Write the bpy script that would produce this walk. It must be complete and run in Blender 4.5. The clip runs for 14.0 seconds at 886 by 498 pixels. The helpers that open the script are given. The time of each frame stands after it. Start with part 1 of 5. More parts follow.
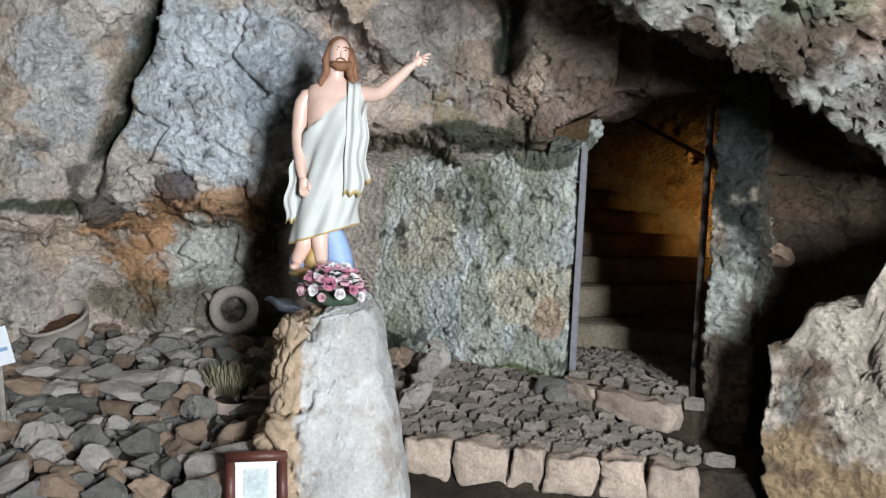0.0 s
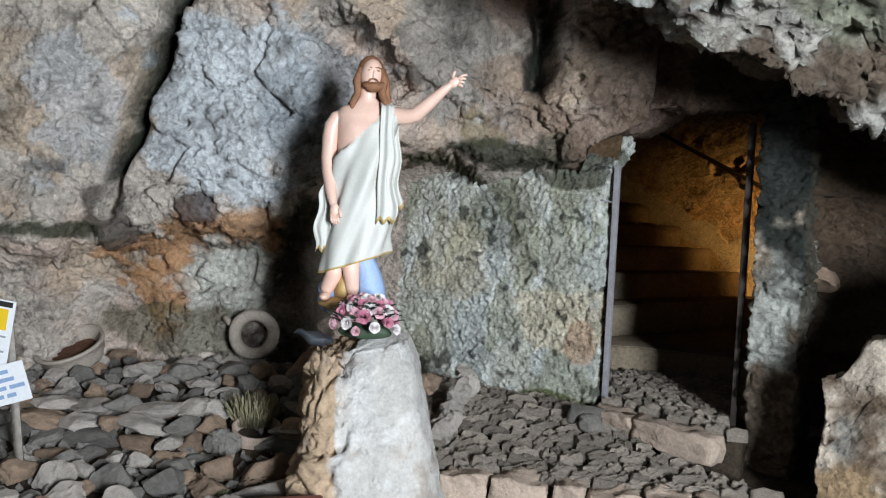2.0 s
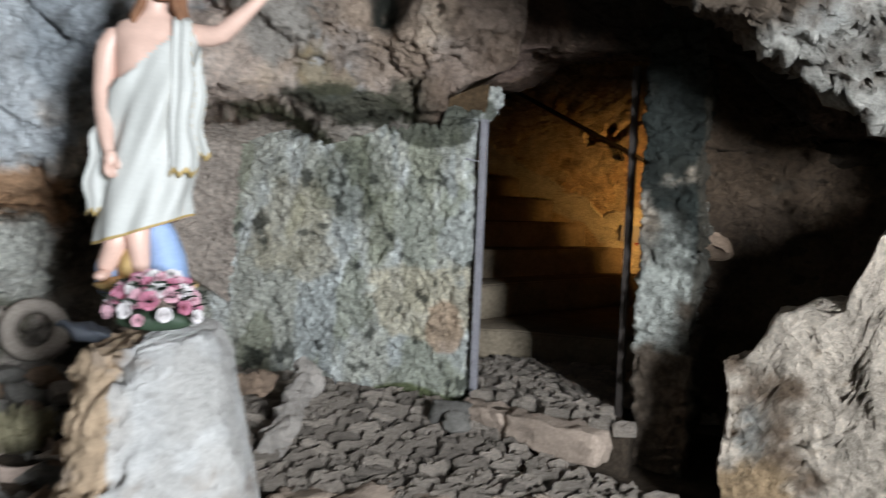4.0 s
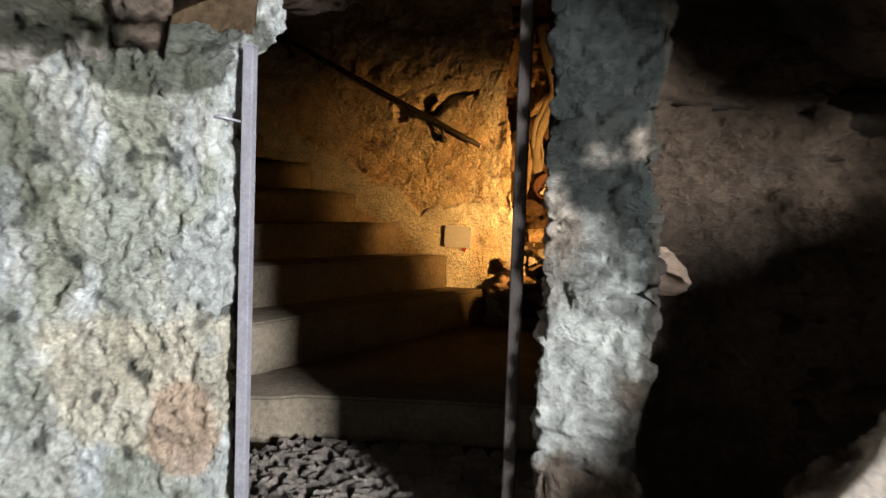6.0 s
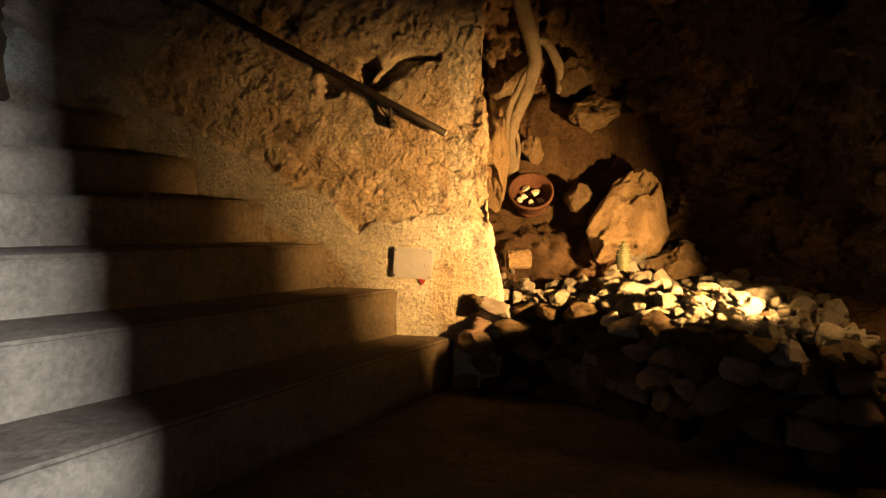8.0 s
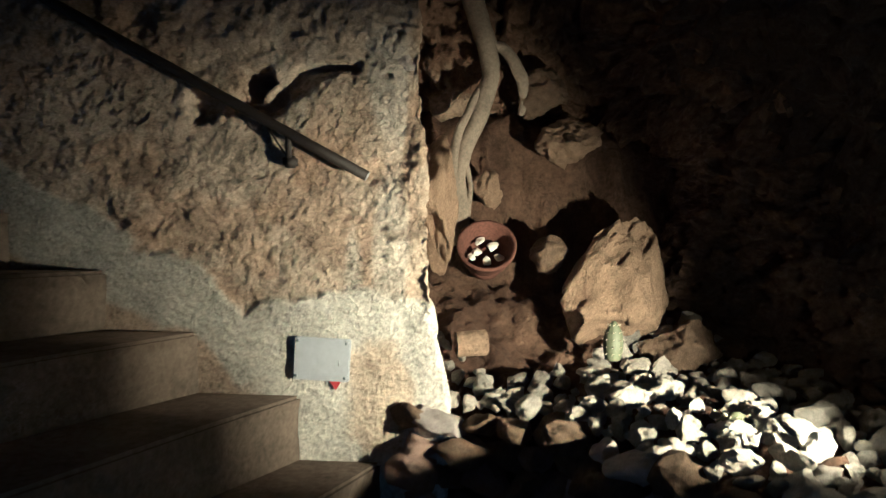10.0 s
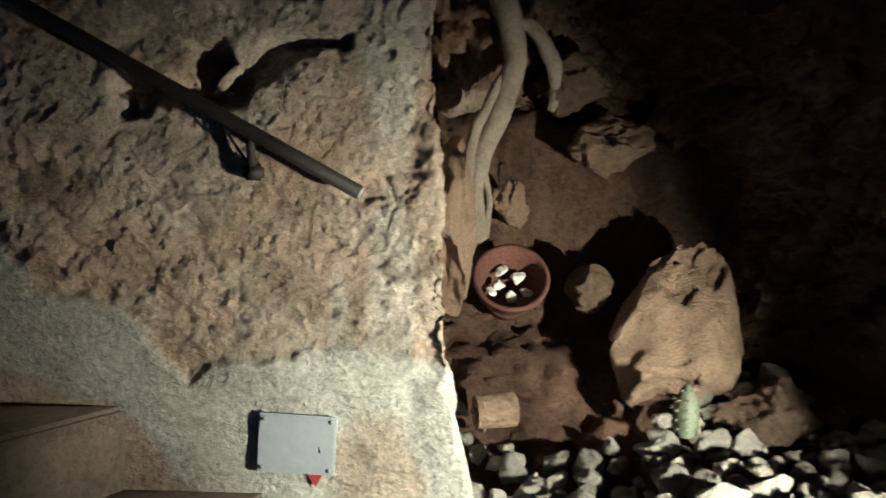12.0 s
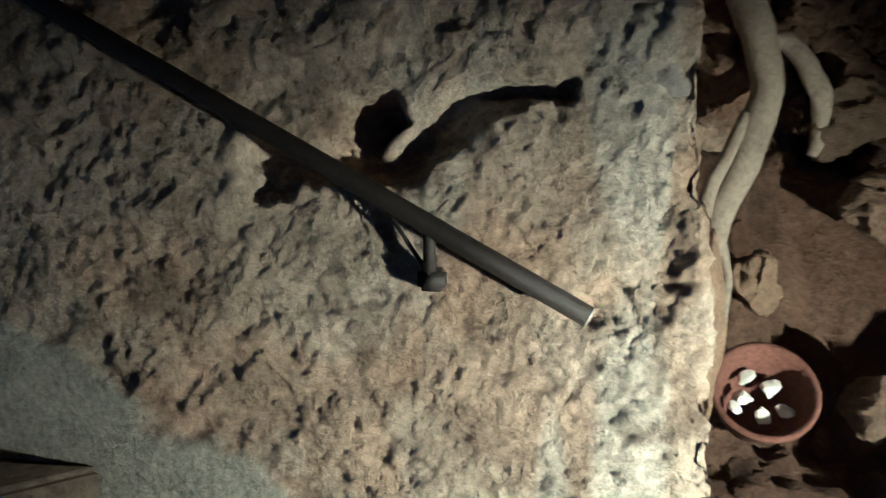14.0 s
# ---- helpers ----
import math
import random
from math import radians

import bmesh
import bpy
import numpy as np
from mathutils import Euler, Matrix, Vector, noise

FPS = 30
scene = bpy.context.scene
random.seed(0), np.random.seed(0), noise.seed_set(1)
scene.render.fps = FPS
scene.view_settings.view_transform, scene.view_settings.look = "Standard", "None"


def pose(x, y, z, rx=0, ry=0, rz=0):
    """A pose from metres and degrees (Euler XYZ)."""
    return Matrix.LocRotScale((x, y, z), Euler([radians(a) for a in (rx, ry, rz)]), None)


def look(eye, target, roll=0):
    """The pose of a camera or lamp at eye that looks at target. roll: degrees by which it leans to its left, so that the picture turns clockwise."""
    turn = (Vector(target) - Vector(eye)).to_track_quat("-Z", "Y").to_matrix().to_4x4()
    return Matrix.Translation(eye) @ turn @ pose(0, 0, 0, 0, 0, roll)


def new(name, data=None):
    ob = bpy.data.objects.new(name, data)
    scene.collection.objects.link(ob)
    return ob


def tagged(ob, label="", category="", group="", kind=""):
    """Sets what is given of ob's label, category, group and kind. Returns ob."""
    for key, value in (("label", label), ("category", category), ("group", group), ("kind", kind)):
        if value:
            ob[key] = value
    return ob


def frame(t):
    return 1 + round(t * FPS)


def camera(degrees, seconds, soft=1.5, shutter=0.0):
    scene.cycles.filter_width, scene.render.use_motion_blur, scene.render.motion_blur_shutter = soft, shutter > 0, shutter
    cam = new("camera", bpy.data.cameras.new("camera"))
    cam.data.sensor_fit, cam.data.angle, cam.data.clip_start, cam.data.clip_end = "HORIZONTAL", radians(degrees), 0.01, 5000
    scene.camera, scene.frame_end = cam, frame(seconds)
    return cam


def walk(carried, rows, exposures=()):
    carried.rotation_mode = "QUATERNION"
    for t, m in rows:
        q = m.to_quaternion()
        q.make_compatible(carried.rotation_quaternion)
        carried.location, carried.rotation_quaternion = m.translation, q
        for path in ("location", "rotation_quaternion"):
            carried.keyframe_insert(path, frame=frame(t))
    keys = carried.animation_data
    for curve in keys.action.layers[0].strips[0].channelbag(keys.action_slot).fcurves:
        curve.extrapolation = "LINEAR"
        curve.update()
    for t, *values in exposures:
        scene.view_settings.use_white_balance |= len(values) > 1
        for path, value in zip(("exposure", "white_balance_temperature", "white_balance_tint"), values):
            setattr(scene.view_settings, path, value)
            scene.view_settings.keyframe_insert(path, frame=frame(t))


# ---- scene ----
cam = camera(58.6, 14.0, soft=1.1, shutter=0.5)
METRES, EYE, TILT, LEAN, TURN = 7.6, 1.45, 0.0, 0.0, 36.2
ROWS = [
    (0.0, 0.0, 0.0, 0.0, 0.15, -3.06, -2.74),
    (0.5, -0.0135, 0.0139, 0.0072, 0.12, -2.87, -2.87),
    (1.0, -0.0223, 0.0168, 0.014, 0.06, -2.89, -2.74),
    (1.5, -0.0239, 0.0196, 0.0145, 0.02, -2.92, -2.63),
    (2.0, -0.0252, 0.0241, 0.0156, 0.05, -3.0, -2.64),
    (2.5, -0.0293, 0.0272, 0.0138, 0.13, -3.0, -2.67),
    (3.0, -0.0285, 0.037, 0.0072, -0.1, -3.19, -2.54),
    (3.5, -0.0165, 0.0753, -0.0039, -2.84, -3.62, -2.37),
    (4.0, 0.0016, 0.1299, -0.0026, -9.1, -3.45, -2.31),
    (6.5, 0.0679, 0.4336, -0.0017, -27.0, -3.13, -2.14),
    (7.0, 0.0798, 0.4945, -0.0011, -29.44, -2.83, -2.3),
    (9.5, 0.1948, 0.6867, 0.0227, -33.15, -2.79, -1.6),
    (10.0, 0.2159, 0.7098, 0.0345, -35.0, -2.27, -1.9),
    (10.5, 0.2257, 0.7348, 0.0409, -36.06, -2.32, -2.06),
    (11.0, 0.2396, 0.7566, 0.0401, -36.48, -2.51, -1.92),
    (11.5, 0.2586, 0.7791, 0.0435, -36.53, -2.49, -1.88),
    (12.0, 0.2633, 0.799, 0.0454, -36.03, -2.35, -2.16),
    (12.5, 0.2639, 0.8369, 0.0501, -33.22, -2.95, -2.64),
    (13.0, 0.2668, 0.8649, 0.0713, -32.37, -2.86, -2.46),
    (13.5, 0.2746, 0.8775, 0.0744, -31.38, -2.88, -2.32),
    (14.0, 0.288, 0.8836, 0.0749, -26.02, -3.06, -2.38),
]
EXPOSURES = [
    (0.0, 0.1, 6500, 10), (4.2, 0.05, 6500, 11), (5.5, 0.7, 6700, 13), (7.2, 1.15, 6700, 17),
    (9.3, 1.4, 4400, 6), (10.0, 1.3, 3250, 1), (12.5, 1.08, 3080, -1), (14.0, 1.75, 2960, -3),
]
walk(cam, [(t, pose(0, 0, EYE, TILT, LEAN, TURN) @ pose(METRES * x, METRES * y, METRES * z, 90 + pitch, roll, yaw)) for t, x, y, z, yaw, pitch, roll in ROWS],
     exposures=EXPOSURES)

# ---- world and lights ----
C36, S36 = math.cos(radians(36.2)), math.sin(radians(36.2))


def W(u, d, z):
    """A place in the grotto: u to the side, d deeper into the rock, z up."""
    return Vector((C36 * u - S36 * d, S36 * u + C36 * d, z))


world = bpy.data.worlds.new("sky")
scene.world = world
world.use_nodes = True
sky = world.node_tree.nodes.new("ShaderNodeTexSky")
sky.sky_type, sky.sun_disc, sky.sun_elevation, sky.sun_rotation = "NISHITA", False, radians(35), radians(200)
world.node_tree.links.new(sky.outputs[0], world.node_tree.nodes["Background"].inputs[0])
world.node_tree.nodes["Background"].inputs[1].default_value = 0.012


def lamp(name, kind, m, energy, colour):
    data = bpy.data.lights.new(name, kind)
    data.energy, data.color = energy, colour
    ob = new(name, data)
    ob.matrix_world = m
    return ob


daylight = lamp("daylight", "AREA", look(W(2.2, -2.25, 1.85), W(-0.9, 4.5, 1.6)), 800, (0.87, 0.945, 1.0))
daylight.data.shape, daylight.data.size, daylight.data.size_y = "RECTANGLE", 1.0, 1.5
SPOT = Vector((-0.56, 7.13, 1.27))
spot = lamp("floodlight_beam", "SPOT", look(SPOT, (-1.83, 8.50, 1.40)), 345, (1.0, 0.51, 0.14))
spot.data.spot_size, spot.data.spot_blend, spot.data.shadow_soft_size = radians(68), 1.0, 0.03
spill = lamp("floodlight_spill", "POINT", Matrix.Translation(SPOT + Vector((0.03, -0.02, 0.02))), 1.3, (1.0, 0.51, 0.14))
spill.data.shadow_soft_size = 0.05


# ---- noise ----
def hash3(i, seed):
    h = (i[..., 0] * 374761393 + i[..., 1] * 668265263 + i[..., 2] * 2147483647 + seed * 1274126177) & 0x7FFFFFFF
    h = ((h ^ (h >> 13)) * 1274126177) & 0x7FFFFFFF
    return ((h ^ (h >> 16)) & 0xFFFF) / 65535.0


def value_noise(p, seed=0):
    """Smooth noise from -1 to 1 at the rows of p."""
    b = np.floor(p).astype(np.int64)
    f = p - b
    f = f * f * (3 - 2 * f)
    total = np.zeros(p.shape[:-1])
    for dx in (0, 1):
        for dy in (0, 1):
            for dz in (0, 1):
                w = (f[..., 0] if dx else 1 - f[..., 0]) * (f[..., 1] if dy else 1 - f[..., 1]) * (f[..., 2] if dz else 1 - f[..., 2])
                total += w * hash3(b + np.array((dx, dy, dz)), seed)
    return total * 2 - 1


def fbm(p, scale, octaves=4, seed=0, gain=0.5):
    total, amp = 0, 1.0
    for k in range(octaves):
        total = total + amp * value_noise(p * scale * 2 ** k + 17.3 * k, seed + k)
        amp *= gain
    return total


def cells(p, scale, seed=0):
    """Distance to the nearest and the second nearest of scattered points, a number for the nearest, and a tilted facet about it."""
    q = p * scale
    b = np.floor(q).astype(np.int64)
    one, two, ident, slope = np.full(p.shape[:-1], 9.0), np.full(p.shape[:-1], 9.0), np.zeros(p.shape[:-1]), np.zeros(p.shape[:-1])
    for dx in (-1, 0, 1):
        for dy in (-1, 0, 1):
            for dz in (-1, 0, 1):
                c = b + np.array((dx, dy, dz))
                o = np.stack([hash3(c, seed + k) for k in (1, 2, 3)], -1)
                dist = np.linalg.norm(c + o - q, axis=-1)
                near = dist < one
                lean = sum((hash3(c, seed + 20 + k) - 0.5) * (q[..., k] - c[..., k] - o[..., k]) for k in range(3))
                slope = np.where(near, lean, slope)
                two = np.where(near, one, np.minimum(two, dist))
                ident = np.where(near, hash3(c, seed + 9), ident)
                one = np.where(near, dist, one)
    return one, two, ident, slope


def step01(x, a, b):
    t = np.clip((x - a) / (b - a), 0, 1)
    return t * t * (3 - 2 * t)


def line_gap(x, y, x0, y0, x1, y1):
    """How far (x, y) lies from a line of the plan, and how far along it, 0 to 1."""
    dx, dy = x1 - x0, y1 - y0
    t = np.clip(((x - x0) * dx + (y - y0) * dy) / (dx * dx + dy * dy), 0, 1)
    return np.hypot(x - x0 - t * dx, y - y0 - t * dy), t


# ---- materials ----
def material(name, colour=None, rough=0.9, metal=0.0, grain=0.25, size=1.0, bump=0.4, spread=0.0, coat=0.0, pitted=0.0, cracks=0.6):
    """A weathered surface: colour (None: the mesh's own tint), varied at two scales, with fine relief."""
    m = bpy.data.materials.new(name)
    m.use_nodes = True
    nodes, links = m.node_tree.nodes, m.node_tree.links
    shader = nodes["Principled BSDF"]
    where = nodes.new("ShaderNodeTexCoord")
    big, fine = nodes.new("ShaderNodeTexNoise"), nodes.new("ShaderNodeTexNoise")
    for n, sc in ((big, 3.5 / size), (fine, 38.0 / size)):
        n.inputs["Scale"].default_value, n.inputs["Detail"].default_value, n.inputs["Roughness"].default_value = sc, 9, 0.72
        links.new(where.outputs["Object"], n.inputs["Vector"])
    add = nodes.new("ShaderNodeMath")
    add.operation = "ADD"
    links.new(big.outputs[0], add.inputs[0]), links.new(fine.outputs[0], add.inputs[1])
    ramp = nodes.new("ShaderNodeMapRange")
    ramp.inputs[1].default_value, ramp.inputs[2].default_value = 0.65, 1.35
    ramp.inputs[3].default_value, ramp.inputs[4].default_value = 1 - grain * 1.3, 1 + grain
    links.new(add.outputs[0], ramp.inputs[0])
    height = add.outputs[0]
    if pitted:
        warp = nodes.new("ShaderNodeMix")
        warp.data_type, warp.blend_type = "RGBA", "ADD"
        warp.inputs[0].default_value = 0.12 * size
        links.new(where.outputs["Object"], warp.inputs[6]), links.new(big.outputs["Color"], warp.inputs[7])
        flakes = nodes.new("ShaderNodeTexVoronoi")
        flakes.inputs["Scale"].default_value = 22 / size
        links.new(warp.outputs[2], flakes.inputs["Vector"])
        split = nodes.new("ShaderNodeTexVoronoi")
        split.feature = "DISTANCE_TO_EDGE"
        split.inputs["Scale"].default_value = 9 / size
        links.new(warp.outputs[2], split.inputs["Vector"])
        groove = nodes.new("ShaderNodeMapRange")
        groove.inputs[2].default_value, groove.inputs[3].default_value, groove.inputs[4].default_value = 0.05, -pitted * cracks, 0.0
        links.new(split.outputs["Distance"], groove.inputs[0])
        gate = nodes.new("ShaderNodeMapRange")
        gate.inputs[1].default_value, gate.inputs[2].default_value = 0.46, 0.6
        links.new(big.outputs[0], gate.inputs[0])
        crack = nodes.new("ShaderNodeMath")
        crack.operation = "MULTIPLY"
        links.new(groove.outputs[0], crack.inputs[0]), links.new(gate.outputs[0], crack.inputs[1])
        scaled = nodes.new("ShaderNodeMath")
        scaled.operation = "MULTIPLY_ADD"
        scaled.inputs[1].default_value = 0.9 * pitted
        links.new(flakes.outputs["Distance"], scaled.inputs[0]), links.new(add.outputs[0], scaled.inputs[2])
        total = nodes.new("ShaderNodeMath")
        total.operation = "ADD"
        links.new(scaled.outputs[0], total.inputs[0]), links.new(crack.outputs[0], total.inputs[1])
        height = total.outputs[0]
    mix = nodes.new("ShaderNodeMix")
    mix.data_type, mix.blend_type = "RGBA", "MULTIPLY"
    mix.inputs[0].default_value = 1.0
    if colour is None:
        source = nodes.new("ShaderNodeAttribute")
        source.attribute_name = "tint"
        links.new(source.outputs["Color"], mix.inputs[6])
    else:
        mix.inputs[6].default_value = (*colour, 1)
    out = ramp.outputs[0]
    if spread:
        info = nodes.new("ShaderNodeObjectInfo")
        var = nodes.new("ShaderNodeMapRange")
        var.inputs[3].default_value, var.inputs[4].default_value = 1 - spread, 1 + spread
        links.new(info.outputs["Random"], var.inputs[0])
        times = nodes.new("ShaderNodeMath")
        times.operation = "MULTIPLY"
        links.new(out, times.inputs[0]), links.new(var.outputs[0], times.inputs[1])
        out = times.outputs[0]
    links.new(out, mix.inputs[7])
    links.new(mix.outputs[2], shader.inputs["Base Color"])
    shader.inputs["Roughness"].default_value, shader.inputs["Metallic"].default_value = rough, metal
    shader.inputs["Specular IOR Level"].default_value = 0.5 if rough < 0.7 else 0.2
    shader.inputs["Coat Weight"].default_value = coat
    if bump:
        b = nodes.new("ShaderNodeBump")
        b.inputs["Strength"].default_value, b.inputs["Distance"].default_value = bump, 0.03 * size
        links.new(height, b.inputs["Height"])
        links.new(b.outputs[0], shader.inputs["Normal"])
    return m


ROCK = material("weathered_limestone", None, 0.92, grain=0.55, bump=1.0, pitted=0.9, cracks=0.25)
PLASTER = material("old_lime_plaster", None, 0.93, grain=0.65, bump=1.0, size=0.9, pitted=0.7, cracks=0.25)
HALLPLASTER = material("ochre_plaster", None, 0.95, grain=0.6, bump=0.95, size=0.55, pitted=0.55, cracks=0.0)
EARTH = material("brown_earth", None, 0.97, grain=0.6, bump=1.2)


# ---- mesh helpers ----
def mesh_object(name, verts, faces, mats, parent=None, smooth=True, label=""):
    me = bpy.data.meshes.new(name)
    me.from_pydata([tuple(v) for v in verts], [], faces)
    for m in mats if isinstance(mats, (list, tuple)) else [mats]:
        me.materials.append(m)
    if smooth:
        me.polygons.foreach_set("use_smooth", [True] * len(me.polygons))
    ob = new(name, me)
    if parent:
        ob.parent = parent
    if label:
        ob["label"] = label
    return ob


def part(name, bm, mat, parent, label="", smooth=True):
    me = bpy.data.meshes.new(name)
    bm.to_mesh(me)
    bm.free()
    for m in mat if isinstance(mat, (list, tuple)) else [mat]:
        me.materials.append(m)
    if smooth:
        me.polygons.foreach_set("use_smooth", [True] * len(me.polygons))
    ob = new(name, me)
    ob.parent = parent
    if label:
        ob["label"] = label
    return ob


def sheet(name, place, s0, s1, t0, t1, step, relief, tint, mat, back=(0, 0, 0), seed=0, label="", category="rock"):
    """A surface of rock or plaster over the parameters s and t, with relief along its normal and a body behind it."""
    n, m = max(4, int((s1 - s0) / step)), max(4, int((t1 - t0) / step))
    s, t = np.meshgrid(np.linspace(s0, s1, n), np.linspace(t0, t1, m), indexing="ij")
    p = np.stack(place(s, t), -1).astype(float)
    nor = np.cross(np.gradient(p, axis=0), np.gradient(p, axis=1))
    nor /= np.linalg.norm(nor, axis=-1, keepdims=True) + 1e-9
    p = p + nor * relief(p, s, t)[..., None]
    col = np.clip(tint(p, s, t), 0.01, 0.95)
    idx = np.arange(n * m).reshape(n, m)
    faces = np.stack([idx[:-1, :-1], idx[1:, :-1], idx[1:, 1:], idx[:-1, 1:]], -1).reshape(-1, 4).tolist()
    verts = p.reshape(-1, 3)
    ring = list(idx[:, 0]) + list(idx[-1, 1:]) + list(idx[-2::-1, -1]) + list(idx[0, -2:0:-1])
    if any(back):
        rear = verts[ring] + np.array(back)
        base = len(verts)
        verts = np.vstack([verts, rear, rear.mean(0)[None]])
        k = len(ring)
        for a in range(k):
            b = (a + 1) % k
            faces.append([int(ring[b]), int(ring[a]), base + a, base + b])
            faces.append([base + b, base + a, base + k])
    ob = mesh_object(name, verts, faces, mat)
    full = np.ones((len(verts), 4))
    full[:, :3] = col.reshape(-1, 3).mean(0)
    full[:n * m, :3] = col.reshape(-1, 3)
    layer = ob.data.color_attributes.new("tint", "FLOAT_COLOR", "POINT")
    layer.data.foreach_set("color", full.ravel())
    return tagged(ob, label, category, kind="structure")


def craggy(amount, scale=1.0, seed=0, chips=1.0):
    """Relief of broken limestone: swells, facets split by fissures, small chips."""
    def relief(p, s, t):
        q = p + 0.07 * np.stack([fbm(p, 2.5 * scale, 3, seed + k) for k in (11, 12, 13)], -1)
        one, two, ident, lean = cells(q * np.array((1, 1, 1.35)), 2.3 * scale, seed)
        a1, a2, id2, lean2 = cells(q * np.array((1, 1, 1.5)), 6.0 * scale, seed + 5)
        b1, b2, id3, lean3 = cells(q * np.array((1, 1, 1.3)), 17.0 * scale, seed + 6)
        h = 0.55 * fbm(p, 1.5 * scale, 3, seed) + 0.5 * (ident - 0.5) + 1.5 * lean - 0.6 * np.exp(-((two - one) / 0.035) ** 2) * (fbm(p, 1.3, 2, seed + 3) > -0.05)
        h = h + chips * (0.26 * (id2 - 0.5) + 0.9 * lean2 - 0.4 * np.exp(-((a2 - a1) / 0.05) ** 2) * (fbm(p, 2.3, 2, seed + 4) > 0.0))
        h = h + chips * (0.12 * (id3 - 0.5) + 0.5 * lean3 - 0.22 * np.exp(-((b2 - b1) / 0.09) ** 2) * (fbm(p, 3.1, 2, seed + 9) > -0.15) + 0.10 * fbm(p, 16 * scale, 3, seed + 7))
        return amount * h
    return relief


def mixcol(a, b, w):
    return a + (np.array(b) - a) * np.clip(w, 0, 1)[..., None]


def patch(p, centre, radius, seed=0, edge=0.35):
    """How far a patch of colour covers p: 1 inside, 0 outside, with a ragged rim."""
    dist = np.linalg.norm((p - np.array(centre)) / np.array(radius), axis=-1)
    return step01(1 - dist + edge * fbm(p, 5, 4, seed), -0.12, 0.12)


def around(points):
    return [tuple(W(*q)) for q in points]


BLUE, PINK, TAN, RUST, MOSS, LICHEN, SOOT = (0.66, 0.70, 0.74), (0.66, 0.52, 0.44), (0.58, 0.44, 0.32), (0.52, 0.27, 0.12), (0.085, 0.095, 0.045), (0.70, 0.71, 0.65), (0.05, 0.047, 0.038)


def rock_tint(base, second, seed, extra=()):
    def tint(p, s, t):
        col = np.broadcast_to(np.array(base), p.shape).copy()
        col = mixcol(col, second, step01(fbm(p, 1.7, 4, seed), -0.25, 0.5))
        col = mixcol(col, TAN if max(base) > 0.3 else second, 0.7 * step01(fbm(p, 2.6, 4, seed + 4), 0.15, 0.6))
        for centre, radius, colour, strength in extra:
            col = mixcol(col, colour, strength * patch(p, centre, radius, seed + int(31 * abs(centre[0]))))
        col = mixcol(col, SOOT, 0.5 * step01(fbm(p, 7, 4, seed + 8), 0.45, 0.9))
        return col
    return tint


# ---- grotto ----
def jamb_edge(z):
    """How far the rock face reaches towards the doorway at a height."""
    return 0.66 + 0.32 * step01(z, 1.95, 2.15)


def face_place(u, z):
    d = 4.86 - 0.10 * (z - 1.6) + 0.06 * np.sin(2.1 * u)
    d = d + np.interp(u, [-1.0, -0.6, -0.2, 0.2, 0.6, 0.9], [0.0, 0.12, 0.34, 0.34, 0.10, 0.02])
    # the bulge ends in a ragged lower edge over the hollow
    low = np.interp(u, [-2.5, -1.8, -1.5, -1.2, -0.88, -0.6], [1.36, 1.48, 1.47, 1.58, 1.75, 1.9]) + 0.03 * np.sin(9 * u) + 0.02 * np.sin(23 * u)
    d = d + (0.45 + 0.35 * step01(u, -1.15, -0.75) * (1 - step01(u, -0.75, -0.4))) * step01(low - z, -0.03, 0.32) * (1 - step01(u, -0.6, -0.2)) - 0.12 * step01(low - z, 0.5, 1.0)
    # block beside the cleft
    gap, along = line_gap(u, z, *CLEFT)
    left = (u - (-1.60 + (3.3 - z) * -0.351)) < 0
    d = np.where(left & (z > 1.2), d - 0.16 * step01(gap, 0.10, 0.32) * step01(z + 0.12 * np.sin(4 * u), 1.15, 1.6), d)
    d = d + (0.42 - 0.2 * along) * np.exp(-(gap / (0.08 - 0.035 * along + 0.012 * np.sin(14 * z))) ** 2)
    d = d - 0.45 * step01(-u, 2.25, 2.7) * step01(z, 0.0, 0.3) * (1 - step01(z, 1.25, 1.45))
    # notch above the statue, and the shaft beside the doorway
    gap, along = line_gap(u, z, -0.98, 2.64, -0.48, 2.32)
    d = d + 0.30 * np.exp(-(gap / 0.07) ** 2) - 0.14 * step01(u + 1.55 * (z - 2.36), -0.46, -0.30) * step01(z, 2.1, 2.3)
    gap, along = line_gap(u, z, *SHAFT)
    d = d + 0.34 * np.exp(-(gap / (0.12 - 0.05 * along + 0.02 * np.sin(9 * z) + 0.015 * np.sin(23 * z + 1))) ** 2)
    # the foot of the rock runs back into the plastered wall
    wall = (4.66 - S36 * u) / C36
    foot = step01(u, -1.05, -0.72) * (1 - step01(z + 0.04 * np.sin(5.3 * u) + 0.02 * np.sin(12.7 * u + 1), 1.64, 1.98))
    d = d + (wall + 0.45 - d) * foot
    u = np.minimum(u, jamb_edge(z))
    return C36 * u - S36 * d, S36 * u + C36 * d, z


